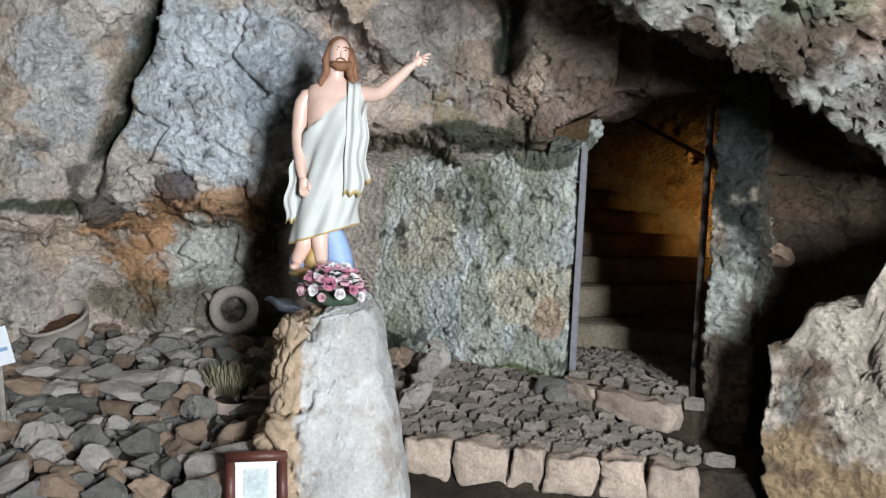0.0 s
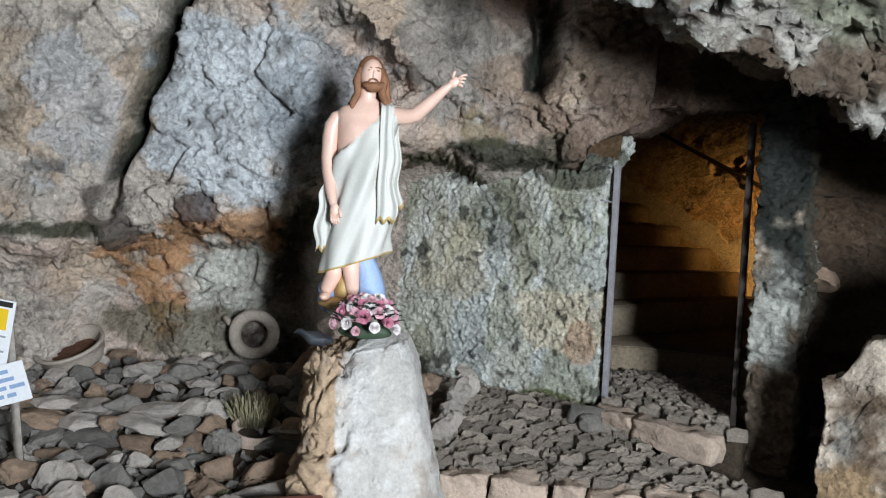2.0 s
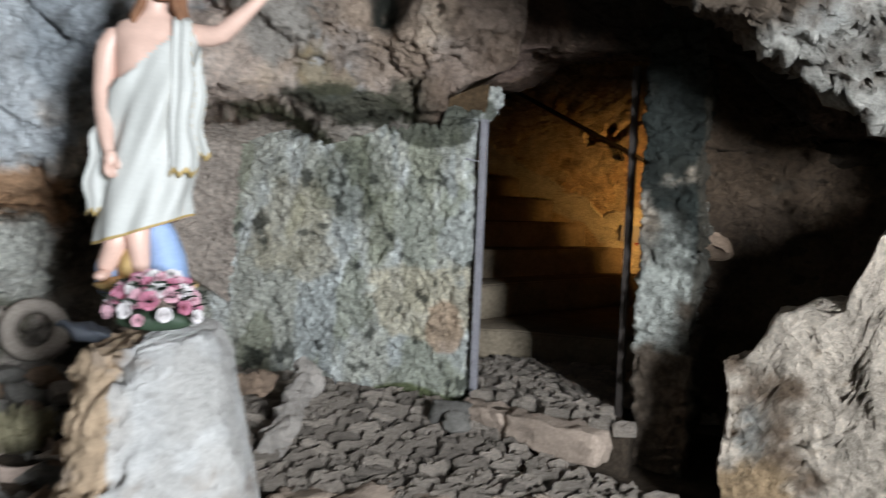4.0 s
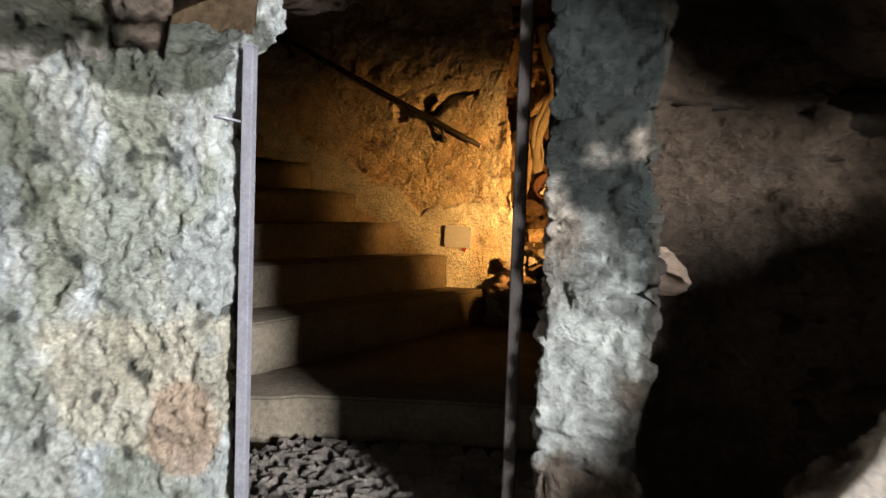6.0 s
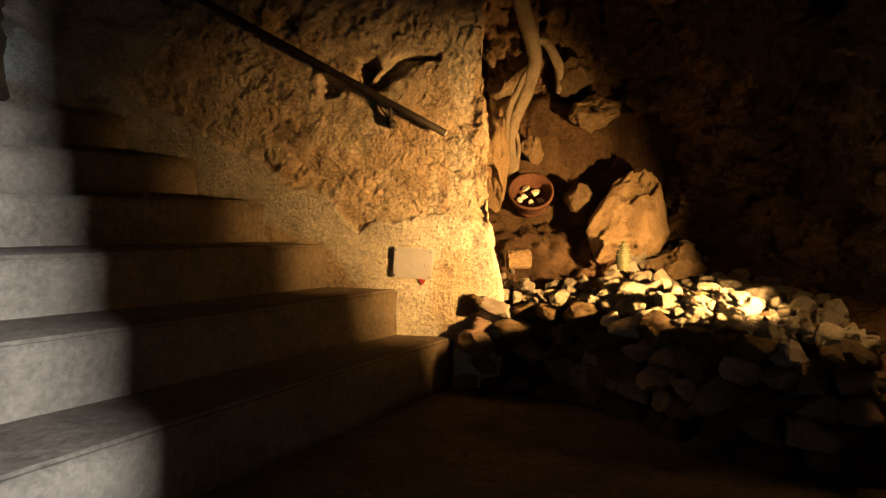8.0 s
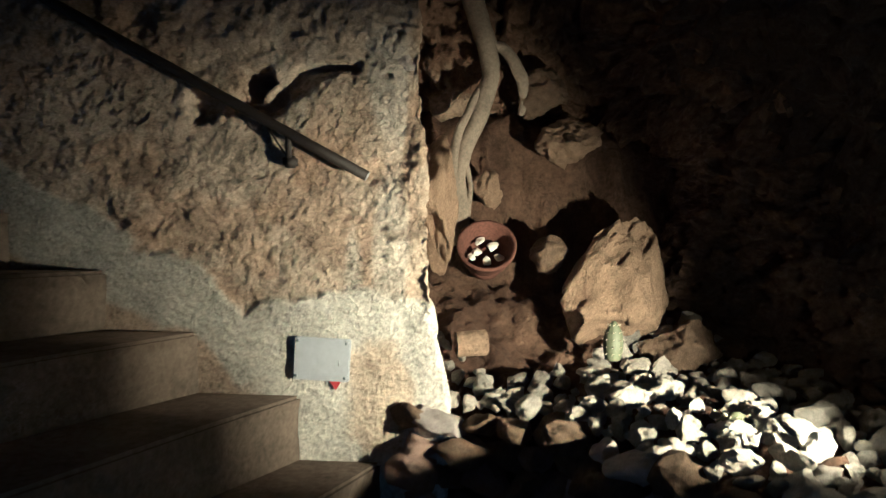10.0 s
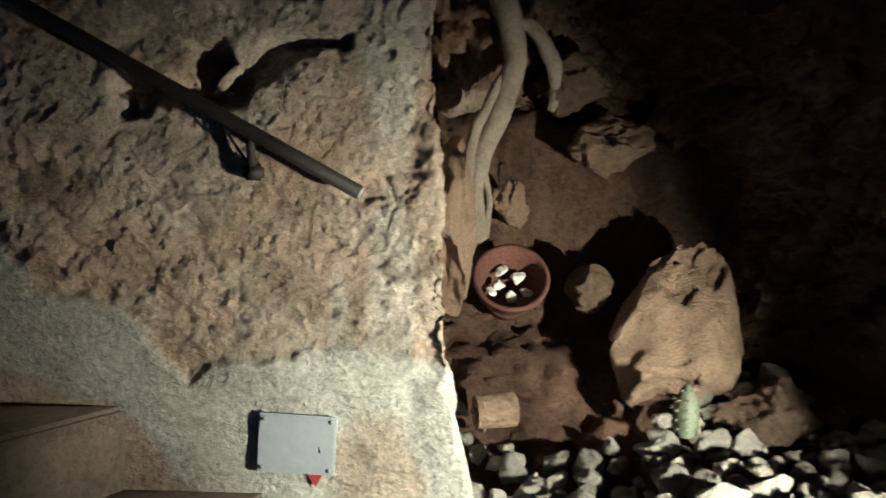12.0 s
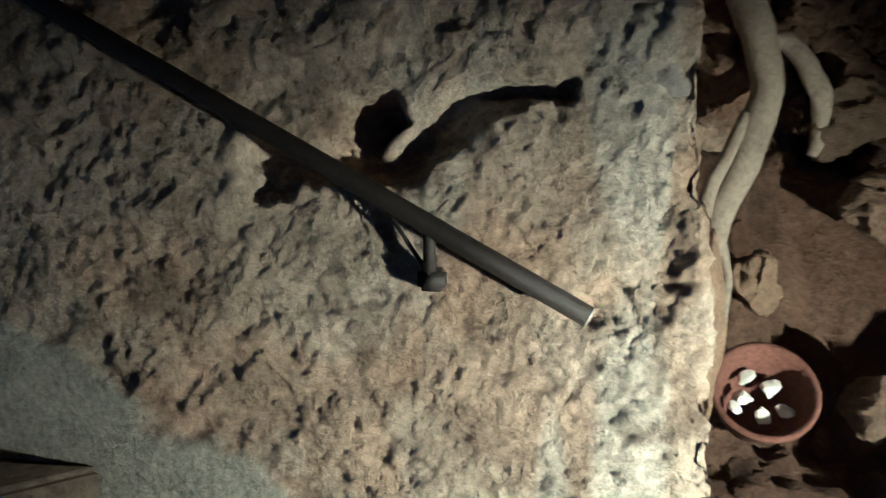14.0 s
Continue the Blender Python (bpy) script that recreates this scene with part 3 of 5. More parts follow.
sheet("floor_cave", lambda x, y: (x, -y, 0.385 + 0.0 * x), -4.5, 0.4, -8.2, -4.66, 0.05, earth_relief, earth_tint, EARTH, label="dark trodden floor behind the doorway", category="floor")
sheet("floor_threshold", lambda x, y: (x, -y, 0.375 + 0.0 * x), -2.3, -1.42, -4.68, -4.47, 0.03, earth_relief, earth_tint, EARTH, (0, 0, -0.3), label="earth filling behind the threshold stones", category="floor")


def prism(name, outline, z0, z1, mat, parent=None, label="", bevel=0.012, cuts=0, rough=0.0, seed=0):
    bm = bmesh.new()
    low = [bm.verts.new((x, y, z0)) for x, y in outline]
    face = bm.faces.new(low)
    up = bmesh.ops.extrude_face_region(bm, geom=[face])
    bmesh.ops.translate(bm, verts=[g for g in up["geom"] if isinstance(g, bmesh.types.BMVert)], vec=(0, 0, z1 - z0))
    bmesh.ops.recalc_face_normals(bm, faces=bm.faces)
    if cuts:
        bmesh.ops.triangulate(bm, faces=bm.faces)
        bmesh.ops.subdivide_edges(bm, edges=bm.edges, cuts=cuts, use_grid_fill=True)
    if bevel:
        sharp = [e for e in bm.edges if len(e.link_faces) == 2 and e.calc_face_angle() > 0.6]
        bmesh.ops.bevel(bm, geom=sharp, offset=bevel, segments=2, affect="EDGES")
    if rough:
        for v in bm.verts:
            v.co += rough * noise.noise_vector(v.co * 7 + Vector((seed, 0, 0)))
    if isinstance(mat, list):
        for f in bm.faces:
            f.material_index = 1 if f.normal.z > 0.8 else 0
    return part(name, bm, mat, parent, label)


# dirty tread tops, darkened further for the shade that low light leaves there
TREAD = material("dirty_shaded_tread", (0.14, 0.11, 0.08), 0.95, grain=0.5, bump=0.8, pitted=0.5, cracks=0.0)
STEP = material("worn_cement_step", (0.27, 0.22, 0.16), 0.95, grain=0.45, bump=0.7, pitted=0.4, cracks=0.0)
STEPS = [  # near end, end at the wall, height of the tread
    ((-3.02, 5.70), (-2.09, 8.14), 0.84), ((-3.36, 5.95), (-2.38, 8.14), 1.06), ((-3.72, 6.1), (-2.75, 8.14), 1.275),
    ((-4.1, 6.3), (-3.08, 8.14), 1.48), ((-4.5, 6.6), (-3.42, 8.14), 1.69), ((-4.6, 7.1), (-3.8, 8.14), 1.9),
]
stair = new("stair")
tagged(stair, "winding stair of worn cement steps along the plaster wall", "stair", kind="structure")
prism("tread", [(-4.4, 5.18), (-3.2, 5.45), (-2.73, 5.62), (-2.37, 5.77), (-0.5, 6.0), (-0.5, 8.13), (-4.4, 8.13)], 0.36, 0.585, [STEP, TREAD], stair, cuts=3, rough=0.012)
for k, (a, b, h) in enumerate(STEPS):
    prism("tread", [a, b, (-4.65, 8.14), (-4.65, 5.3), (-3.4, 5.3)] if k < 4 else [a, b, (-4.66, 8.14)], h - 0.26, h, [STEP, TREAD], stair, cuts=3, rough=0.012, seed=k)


# ---- shapes ----
def tube(bm, points, radii, sides=10, mat=0, squash=1.0):
    """A closed round bar through points, with a radius at each."""
    points = [Vector(q) for q in points]
    rings, side = [], None
    for k, q in enumerate(points):
        way = (points[min(k + 1, len(points) - 1)] - points[max(k - 1, 0)]).normalized()
        if side is None:
            side = way.cross(Vector((0.2, 0.1, 1)) if abs(way.z) < 0.95 else Vector((1, 0, 0))).normalized()
        side = (side - way * side.dot(way)).normalized()
        other = way.cross(side)
        rings.append([bm.verts.new(q + radii[k] * (math.cos(a) * side + squash * math.sin(a) * other)) for a in (2 * math.pi * i / sides for i in range(sides))])
    made = []
    for a, b in zip(rings, rings[1:]):
        for i in range(sides):
            made.append(bm.faces.new((a[i], a[(i + 1) % sides], b[(i + 1) % sides], b[i])))
    made += [bm.faces.new(rings[0][::-1]), bm.faces.new(rings[-1])]
    for f in made:
        f.material_index = mat
    return rings


def lathe(bm, profile, sides=28, m=None, mat=0, keep=1.0, wobble=0.0):
    """A turned shape from (radius, height) pairs; keep under 1 leaves a broken part of the round."""
    m = m or Matrix()
    n = max(3, int(sides * keep))
    rings = []
    for r, h in profile:
        rings.append([bm.verts.new(m @ Vector((r * (1 + wobble * math.sin(3 * a + h * 20)) * math.cos(a), r * math.sin(a), h))) for a in (2 * math.pi * i / sides for i in range(n + (keep < 1)))])
    for a, b in zip(rings, rings[1:]):
        for i in range(len(a) - (keep < 1)):
            f = bm.faces.new((a[i], a[(i + 1) % len(a)], b[(i + 1) % len(a)], b[i]))
            f.material_index = mat
    return rings


def ball(bm, centre, size, mat=0, sub=3, m=None):
    made = bmesh.ops.create_icosphere(bm, subdivisions=sub, radius=1.0, matrix=Matrix.Translation(centre) @ (m or Matrix()) @ Matrix.Diagonal((*size, 1)))
    for v in made["verts"]:
        for f in v.link_faces:
            f.material_index = mat
    return made["verts"]


def box(bm, lo, hi, bevel=0.0, m=None, mat=0):
    size, mid = Vector(hi) - Vector(lo), (Vector(hi) + Vector(lo)) / 2
    made = bmesh.ops.create_cube(bm, size=1.0, matrix=(m or Matrix()) @ Matrix.Translation(mid) @ Matrix.Diagonal((*size, 1)))
    verts = made["verts"]
    if bevel:
        edges = list({e for v in verts for e in v.link_edges})
        out = bmesh.ops.bevel(bm, geom=edges, offset=bevel, segments=2, affect="EDGES")
        verts = list({v for f in out["faces"] for v in f.verts} | {v for v in verts if v.is_valid})
    for v in verts:
        for f in v.link_faces:
            f.material_index = mat
    return verts


rng = random.Random(7)


def stone_mesh(name, seed, mat, flat=0.75, cuts=11, sub=3):
    """A broken stone about 1 across, cut by random planes."""
    r = random.Random(seed)
    bm = bmesh.new()
    bmesh.ops.create_icosphere(bm, subdivisions=sub, radius=0.62)
    for _ in range(cuts):
        n = Vector((r.gauss(0, 1), r.gauss(0, 1), r.gauss(0, 1))).normalized()
        reach = r.uniform(0.3, 0.46)
        for v in bm.verts:
            over = v.co.dot(n) - reach
            if over > 0:
                v.co -= n * over
    for v in bm.verts:
        v.co += 0.09 * noise.noise_vector(v.co * 3 + Vector((seed * 3.1, 0, 0))) + 0.05 * noise.noise_vector(v.co * 8 + Vector((seed, 0, 0)))
        v.co.z *= flat
    me = bpy.data.meshes.new(name)
    bm.to_mesh(me)
    bm.free()
    me.materials.append(mat)
    return me


def slate_mesh(name, seed, mat):
    """A flat split stone, 1 long and 0.5 across, with a worn rim."""
    r = random.Random(seed)
    n = r.randint(6, 8)
    rim = [(0.52 * math.cos(a) * r.uniform(0.8, 1.05), 0.27 * math.sin(a) * r.uniform(0.8, 1.1)) for a in (2 * math.pi * (k + r.uniform(-0.3, 0.3)) / n for k in range(n))]
    bm = bmesh.new()
    rows = []
    for grow, h in ((0.96, -0.5), (1.0, 0.2), (0.86, 0.5), (0.45, 0.5)):
        rows.append([bm.verts.new((x * grow, y * grow, h + (r.uniform(-0.22, 0.22) if h > 0 else 0))) for x, y in rim])
    for a, b in zip(rows, rows[1:]):
        for k in range(n):
            bm.faces.new((a[k], a[(k + 1) % n], b[(k + 1) % n], b[k]))
    bm.faces.new(rows[0][::-1])
    tip = bm.verts.new((r.uniform(-0.1, 0.1), r.uniform(-0.05, 0.05), 0.45))
    for k in range(n):
        bm.faces.new((rows[-1][k], rows[-1][(k + 1) % n], tip))
    me = bpy.data.meshes.new(name)
    bm.to_mesh(me)
    bm.free()
    me.materials.append(mat)
    return me


def lay(name, me, parent, at, size, turn):
    ob = new(name, me)
    ob.parent = parent
    ob.matrix_basis = Matrix.Translation(at) @ Euler(turn).to_matrix().to_4x4() @ Matrix.Diagonal((*size, 1))
    return ob


# ---- statue ----
SKIN = material("painted_plaster_skin", (0.68, 0.46, 0.38), 0.4, grain=0.1, bump=0.08, size=0.3)
ROBE = material("painted_plaster_robe", (0.5, 0.5, 0.475), 0.55, grain=0.08, bump=0.12, size=0.4)
HAIR = material("painted_plaster_hair", (0.24, 0.11, 0.055), 0.6, grain=0.4, bump=0.7, size=0.25)
GILT = material("painted_gilt_hem", (0.42, 0.3, 0.12), 0.5, grain=0.2, bump=0.1, size=0.3)
SKYBLUE = material("painted_plaster_blue", (0.3, 0.42, 0.66), 0.6, grain=0.15, bump=0.2, size=0.4)
OCHRE = material("painted_plaster_ochre", (0.45, 0.3, 0.12), 0.6, grain=0.25, bump=0.2, size=0.4)


def build_statue():
    """Local: x to the side, y to the front, z up; lofted body, limbs and cloth in one mesh."""
    bm = bmesh.new()
    levels = [  # height, middle, half width, half depth, forward
        (0.00, -0.005, 0.170, 0.115, 0.0), (0.06, -0.004, 0.166, 0.118, 0.0), (0.18, 0.000, 0.154, 0.115, 0.0), (0.32, 0.006, 0.145, 0.110, 0.01),
        (0.46, 0.010, 0.136, 0.102, 0.01), (0.56, 0.010, 0.126, 0.095, 0.01), (0.66, 0.010, 0.130, 0.092, 0.0), (0.74, 0.012, 0.140, 0.088, 0.0),
        (0.79, 0.014, 0.146, 0.078, 0.0), (0.825, 0.016, 0.128, 0.064, 0.0), (0.85, 0.018, 0.072, 0.052, 0.0), (0.875, 0.020, 0.044, 0.046, 0.005), (0.93, 0.025, 0.042, 0.045, 0.01)]
    hs = [q[0] for q in levels]
    n, rows = 72, 90
    grid = []
    for j in range(rows):
        h = 0.075 + (hs[-1] - 0.075) * j / (rows - 1)
        mid, a, b, fw = (float(np.interp(h, hs, [q[k] for q in levels])) for k in (1, 2, 3, 4))
        ring = []
        for i in range(n):
            ang = 2 * math.pi * i / n
            x, y = math.cos(ang), math.sin(ang)
            px = mid + a * math.copysign(abs(x) ** 0.9, x)
            cut = 0.575 + 0.98 * (px + 0.115)
            robe = h < cut or px > 0.125
            lift = 0.0
            if robe:
                fall = (px + 0.2) * 34 - h * 13
                lift = 0.011 + 0.013 * math.sin(fall) * step01(h, -0.05, 0.2) + 0.005 * math.sin(2.3 * fall + 4 * h + 1) + 0.006 * math.sin(ang * 9 + h * 5) * (1 - h)
            else:
                lift = -0.004 + 0.008 * math.exp(-((px + 0.04) / 0.04) ** 2 - ((h - 0.72) / 0.035) ** 2) + 0.007 * math.exp(-((px - 0.05) / 0.04) ** 2 - ((h - 0.72) / 0.035) ** 2)
            sag = 0.075 * (px / 0.17) * max(0, 1 - h / 0.45)
            ring.append((bm.verts.new((px + lift * x, fw + (b + lift) * y, h + sag)), robe))
        grid.append(ring)
    for j in range(rows - 1):
        for i in range(n):
            q = (grid[j][i], grid[j][(i + 1) % n], grid[j + 1][(i + 1) % n], grid[j + 1][i])
            f = bm.faces.new([v for v, _ in q])
            count = sum(r for _, r in q)
            f.material_index = 1 if count > 1 else 0
            if j == 0:
                f.material_index = 3
    bm.faces.new([v for v, _ in grid[0]][::-1])
    # head, hair and beard
    head = Vector((0.035, 0.02, 0.985))
    tilt = Euler((0.05, 0.12, -0.25)).to_matrix().to_4x4()
    ball(bm, head, (0.054, 0.064, 0.078), 0, 3, tilt)
    ball(bm, head + Vector((-0.006, -0.022, 0.020)), (0.064, 0.064, 0.076), 2, 3, tilt)
    ball(bm, head + Vector((0.012, 0.030, -0.052)), (0.036, 0.030, 0.028), 0, 3, tilt)
    for k in range(11):
        a = -1.15 + 2.3 * k / 10
        top = head + Vector((0.016 + 0.047 * math.sin(a), 0.012 + 0.046 * math.cos(a), -0.034 - 0.012 * math.cos(a)))
        tube(bm, [top, top + Vector((0.0, 0.006, -0.02)), head + Vector((0.016 + 0.026 * math.sin(a), 0.022 + 0.034 * math.cos(a), -0.074 - 0.016 * math.cos(a)))], [0.009, 0.012, 0.005], 7, 2)
    for side_ in (-1, 1):
        tube(bm, [head + Vector((0.018 + 0.002 * side_, 0.066, -0.028)), head + Vector((0.017 + 0.016 * side_, 0.061, -0.033)), head + Vector((0.016 + 0.026 * side_, 0.05, -0.044))], [0.004, 0.005, 0.003], 6, 2)
        ball(bm, head + Vector((0.018 + 0.020 * side_, 0.054 - 0.004 * side_, 0.012)), (0.008, 0.004, 0.0035), 2, 2, tilt)
        tube(bm, [head + Vector((0.018 + 0.009 * side_, 0.060, 0.024)), head + Vector((0.018 + 0.022 * side_, 0.054, 0.027)), head + Vector((0.018 + 0.034 * side_, 0.042, 0.021))], [0.003, 0.0035, 0.002], 6, 2)
    ball(bm, head + Vector((0.020, 0.064, -0.006)), (0.0075, 0.010, 0.018), 0, 2, tilt)
    for k in range(9):
        a = math.pi * (0.86 + 1.28 * k / 8)
        x, y = 0.062 * math.cos(a), 0.058 * math.sin(a) - 0.012
        root = head + Vector((x * 0.8, y, 0.03))
        tube(bm, [root, root + Vector((x * 0.35, -0.004, -0.06)), root + Vector((x * 0.25 + 0.01 * math.sin(k * 2), -0.006, -0.12)), root + Vector((x * 0.65, 0.012, -0.175)), root + Vector((x * 0.6, 0.02, -0.215))], [0.016, 0.021, 0.02, 0.018, 0.006], 8, 2)
    # arms
    tube(bm, [(-0.085, 0, 0.79), (-0.122, 0.0, 0.775), (-0.143, 0.0, 0.735), (-0.152, 0.0, 0.68), (-0.157, 0.012, 0.57), (-0.148, 0.035, 0.50), (-0.125, 0.085, 0.40), (-0.112, 0.105, 0.355), (-0.106, 0.113, 0.335)], [0.026, 0.036, 0.041, 0.041, 0.035, 0.033, 0.026, 0.019, 0.014], 16, 0)
    ball(bm, (-0.103, 0.117, 0.325), (0.023, 0.017, 0.036), 0)
    for k in range(4):
        tube(bm, [(-0.118 + 0.010 * k, 0.120, 0.31), (-0.114 + 0.010 * k, 0.130, 0.28), (-0.108 + 0.009 * k, 0.128, 0.255 + 0.006 * abs(k - 1.5))], [0.0075, 0.007, 0.005], 8, 0)
    tube(bm, [(-0.085, 0.118, 0.335), (-0.073, 0.128, 0.31), (-0.072, 0.132, 0.292)], [0.009, 0.008, 0.006], 8, 0)
    tube(bm, [(0.12, 0, 0.80), (0.17, 0.012, 0.795), (0.225, 0.03, 0.792), (0.265, 0.04, 0.805), (0.33, 0.06, 0.865), (0.395, 0.08, 0.925), (0.415, 0.085, 0.94), (0.435, 0.09, 0.954)], [0.042, 0.042, 0.038, 0.036, 0.03, 0.021, 0.016, 0.011], 14, 0)
    ball(bm, (0.438, 0.09, 0.957), (0.033, 0.013, 0.024), 0, 3, Euler((0, -0.6, 0)).to_matrix().to_4x4())
    for k in range(4):
        tube(bm, [(0.452, 0.092, 0.966 - 0.011 * (k - 1)), (0.478 - 0.004 * k, 0.098, 0.975 - 0.015 * (k - 1)), (0.497 - 0.006 * k, 0.098, 0.974 - 0.019 * (k - 1))], [0.0075, 0.007, 0.0045], 8, 0)
    tube(bm, [(0.428, 0.1, 0.97), (0.432, 0.108, 0.993), (0.44, 0.108, 1.006)], [0.009, 0.008, 0.005], 8, 0)
    # cloth over the shoulder and the falling ends
    def fall(path, width, waves, lean, mat=1):
        prev = None
        for j in range(34):
            f = j / 33
            x = float(np.interp(f, [q[0] for q in path], [q[1] for q in path]))
            y = float(np.interp(f, [q[0] for q in path], [q[2] for q in path]))
            z = float(np.interp(f, [q[0] for q in path], [q[3] for q in path]))
            row = []
            for i in range(11):
                g = i / 10 - 0.5
                w = width * (0.75 + 0.5 * f)
                px = x + g * w + 0.014 * math.sin(waves * f * 6.28) * (1 if g * lean > 0 else 0.2) * f
                py = y + 0.007 * math.sin(g * 11 + 3 * f)
                row.append([bm.verts.new((px, py + s * 0.009, z + 0.012 * math.sin(g * 15) * f)) for s in (1, -1)])
            if prev:
                for i in range(10):
                    for s in (0, 1):
                        q = (prev[i][s], prev[i + 1][s], row[i + 1][s], row[i][s])
                        bm.faces.new(q if s else q[::-1]).material_index = 3 if j > 32 else mat
                for i in (0, 10):
                    bm.faces.new((prev[i][0], prev[i][1], row[i][1], row[i][0])).material_index = 3 if j % 2 else mat
            prev = row
        for i in range(10):
            bm.faces.new((prev[i][0], prev[i + 1][0], prev[i + 1][1], prev[i][1])).material_index = 3
    fall([(0, 0.112, 0.02, 0.855), (0.12, 0.125, 0.068, 0.83), (0.5, 0.135, 0.10, 0.60), (1, 0.142, 0.115, 0.28)], 0.075, 2.5, 1)
    fall([(0, 0.112, -0.02, 0.855), (0.2, 0.14, -0.07, 0.80), (1, 0.15, -0.09, 0.35)], 0.08, 2.2, 1)
    fall([(0, -0.12, 0.04, 0.50), (0.4, -0.155, 0.055, 0.40), (1, -0.165, 0.05, 0.13)], 0.07, 2.4, -1)
    # legs and feet
    tube(bm, [(-0.03, 0.02, 0.16), (-0.025, 0.03, 0.05), (-0.015, 0.02, -0.05), (-0.012, 0.02, -0.085)], [0.05, 0.043, 0.034, 0.026], 14, 0)
    tube(bm, [(-0.09, 0.0, 0.10), (-0.115, -0.01, 0.0), (-0.145, -0.03, -0.06), (-0.15, -0.03, -0.09)], [0.05, 0.043, 0.036, 0.028], 14, 0)
    for x, y in ((-0.008, 0.055), (-0.15, 0.01)):
        ball(bm, (x, y, -0.098), (0.029, 0.062, 0.022), 0)
    # painted base behind the feet
    tube(bm, [(0.02, -0.04, 0.12), (0.045, -0.045, 0.05), (0.065, -0.05, -0.03), (0.075, -0.05, -0.12)], [0.05, 0.07, 0.085, 0.095], 9, 4, 0.8)
    for c, r, mat in (((-0.055, -0.04, -0.07), (0.05, 0.07, 0.11), 5), ((-0.15, -0.07, -0.10), (0.05, 0.07, 0.08), 4), ((0.0, -0.02, -0.135), (0.19, 0.13, 0.035), 5)):
        for v in ball(bm, c, r, mat):
            v.co += 0.012 * noise.noise_vector(v.co * 16)
    bmesh.ops.recalc_face_normals(bm, faces=bm.faces)
    return bm


statue = part("statue", build_statue(), [SKIN, ROBE, HAIR, GILT, SKYBLUE, OCHRE], None)
statue.matrix_world = Matrix.Translation(W(-0.605, 4.05, 1.207)) @ Matrix.Rotation(radians(36.2 + 180), 4, "Z") @ Matrix.Diagonal((-1, 1, 1, 1))
tagged(statue, "painted plaster statue in white robe with one arm raised", "statue")

# ---- pedestal rock ----
PEDESTAL = material("pale_limestone_block", None, 0.9, grain=0.28, bump=0.8, size=0.7, pitted=0.3, cracks=0.0)


def pedestal_place(a, w):
    """A leaning block: a runs round it, w from its foot up and over its crown."""
    up = np.clip(w, 0, 1)
    over = np.clip(w - 1, 0, 1)
    hu = np.interp(up, [0, 0.5, 0.9, 1], [0.37, 0.33, 0.27, 0.23]) * (1 - over)
    hd = np.interp(up, [0, 0.5, 0.9, 1], [0.34, 0.31, 0.27, 0.22]) * (1 - over)
    c, s_ = np.cos(a), np.sin(a)
    k = 1 / np.maximum(np.abs(c) ** 3.2 + np.abs(s_) ** 3.2, 0.3) ** (1 / 3.2)
    u = -0.47 - 0.09 * up + hu * k * c
    d = 3.72 + 0.24 * up + hd * k * s_
    z = up * (0.93 + 0.03 * c) + 0.05 * over - 0.02
    return C36 * u - S36 * d, S36 * u + C36 * d, z


def pedestal_tint(p, s, t):
    col = np.broadcast_to(np.array((0.52, 0.5, 0.48)), p.shape).copy()
    side = np.cos(s)
    col = mixcol(col, (0.5, 0.36, 0.24), 0.95 * step01(-side + 0.25 * fbm(p, 4, 3, 93), 0.02, 0.2))
    col = mixcol(col, (0.62, 0.61, 0.6), 0.8 * step01(fbm(p, 5, 4, 95), 0.1, 0.5) * (side > -0.3))
    return mixcol(col, (0.3, 0.24, 0.2), 0.6 * step01(fbm(p, 8, 4, 97), 0.4, 0.8))


def pedestal_relief(p, s, t):
    rugged = step01(-np.cos(s), 0.0, 0.25)
    return craggy(0.05, 1.15, 99)(p, s, t) * (0.35 + 0.9 * rugged)
ped = sheet("rock_pedestal", lambda a, w: pedestal_place(a * 2.2, w), -math.pi / 2.2, math.pi / 2.2, 0, 2, 0.018, lambda p, s, t: pedestal_relief(p, s * 2.2, t), lambda p, s, t: pedestal_tint(p, s * 2.2, t), PEDESTAL)
del ped["kind"]
tagged(ped, "leaning pale limestone block that carries the statue", "rock pedestal")

# ---- flowers ----
BLOOMS = [material("petal_" + n, c, 0.7, grain=0.2, bump=0.2, size=0.2) for n, c in (("pink", (0.58, 0.24, 0.33)), ("pale_pink", (0.7, 0.44, 0.5)), ("white", (0.78, 0.74, 0.74)), ("mauve", (0.28, 0.1, 0.17)))]
LEAF = material("artificial_leaf", (0.035, 0.06, 0.035), 0.55, grain=0.35, bump=0.3, size=0.2)
FOIL = material("dark_foil", (0.035, 0.04, 0.05), 0.35, grain=0.3, bump=0.6, size=0.3)


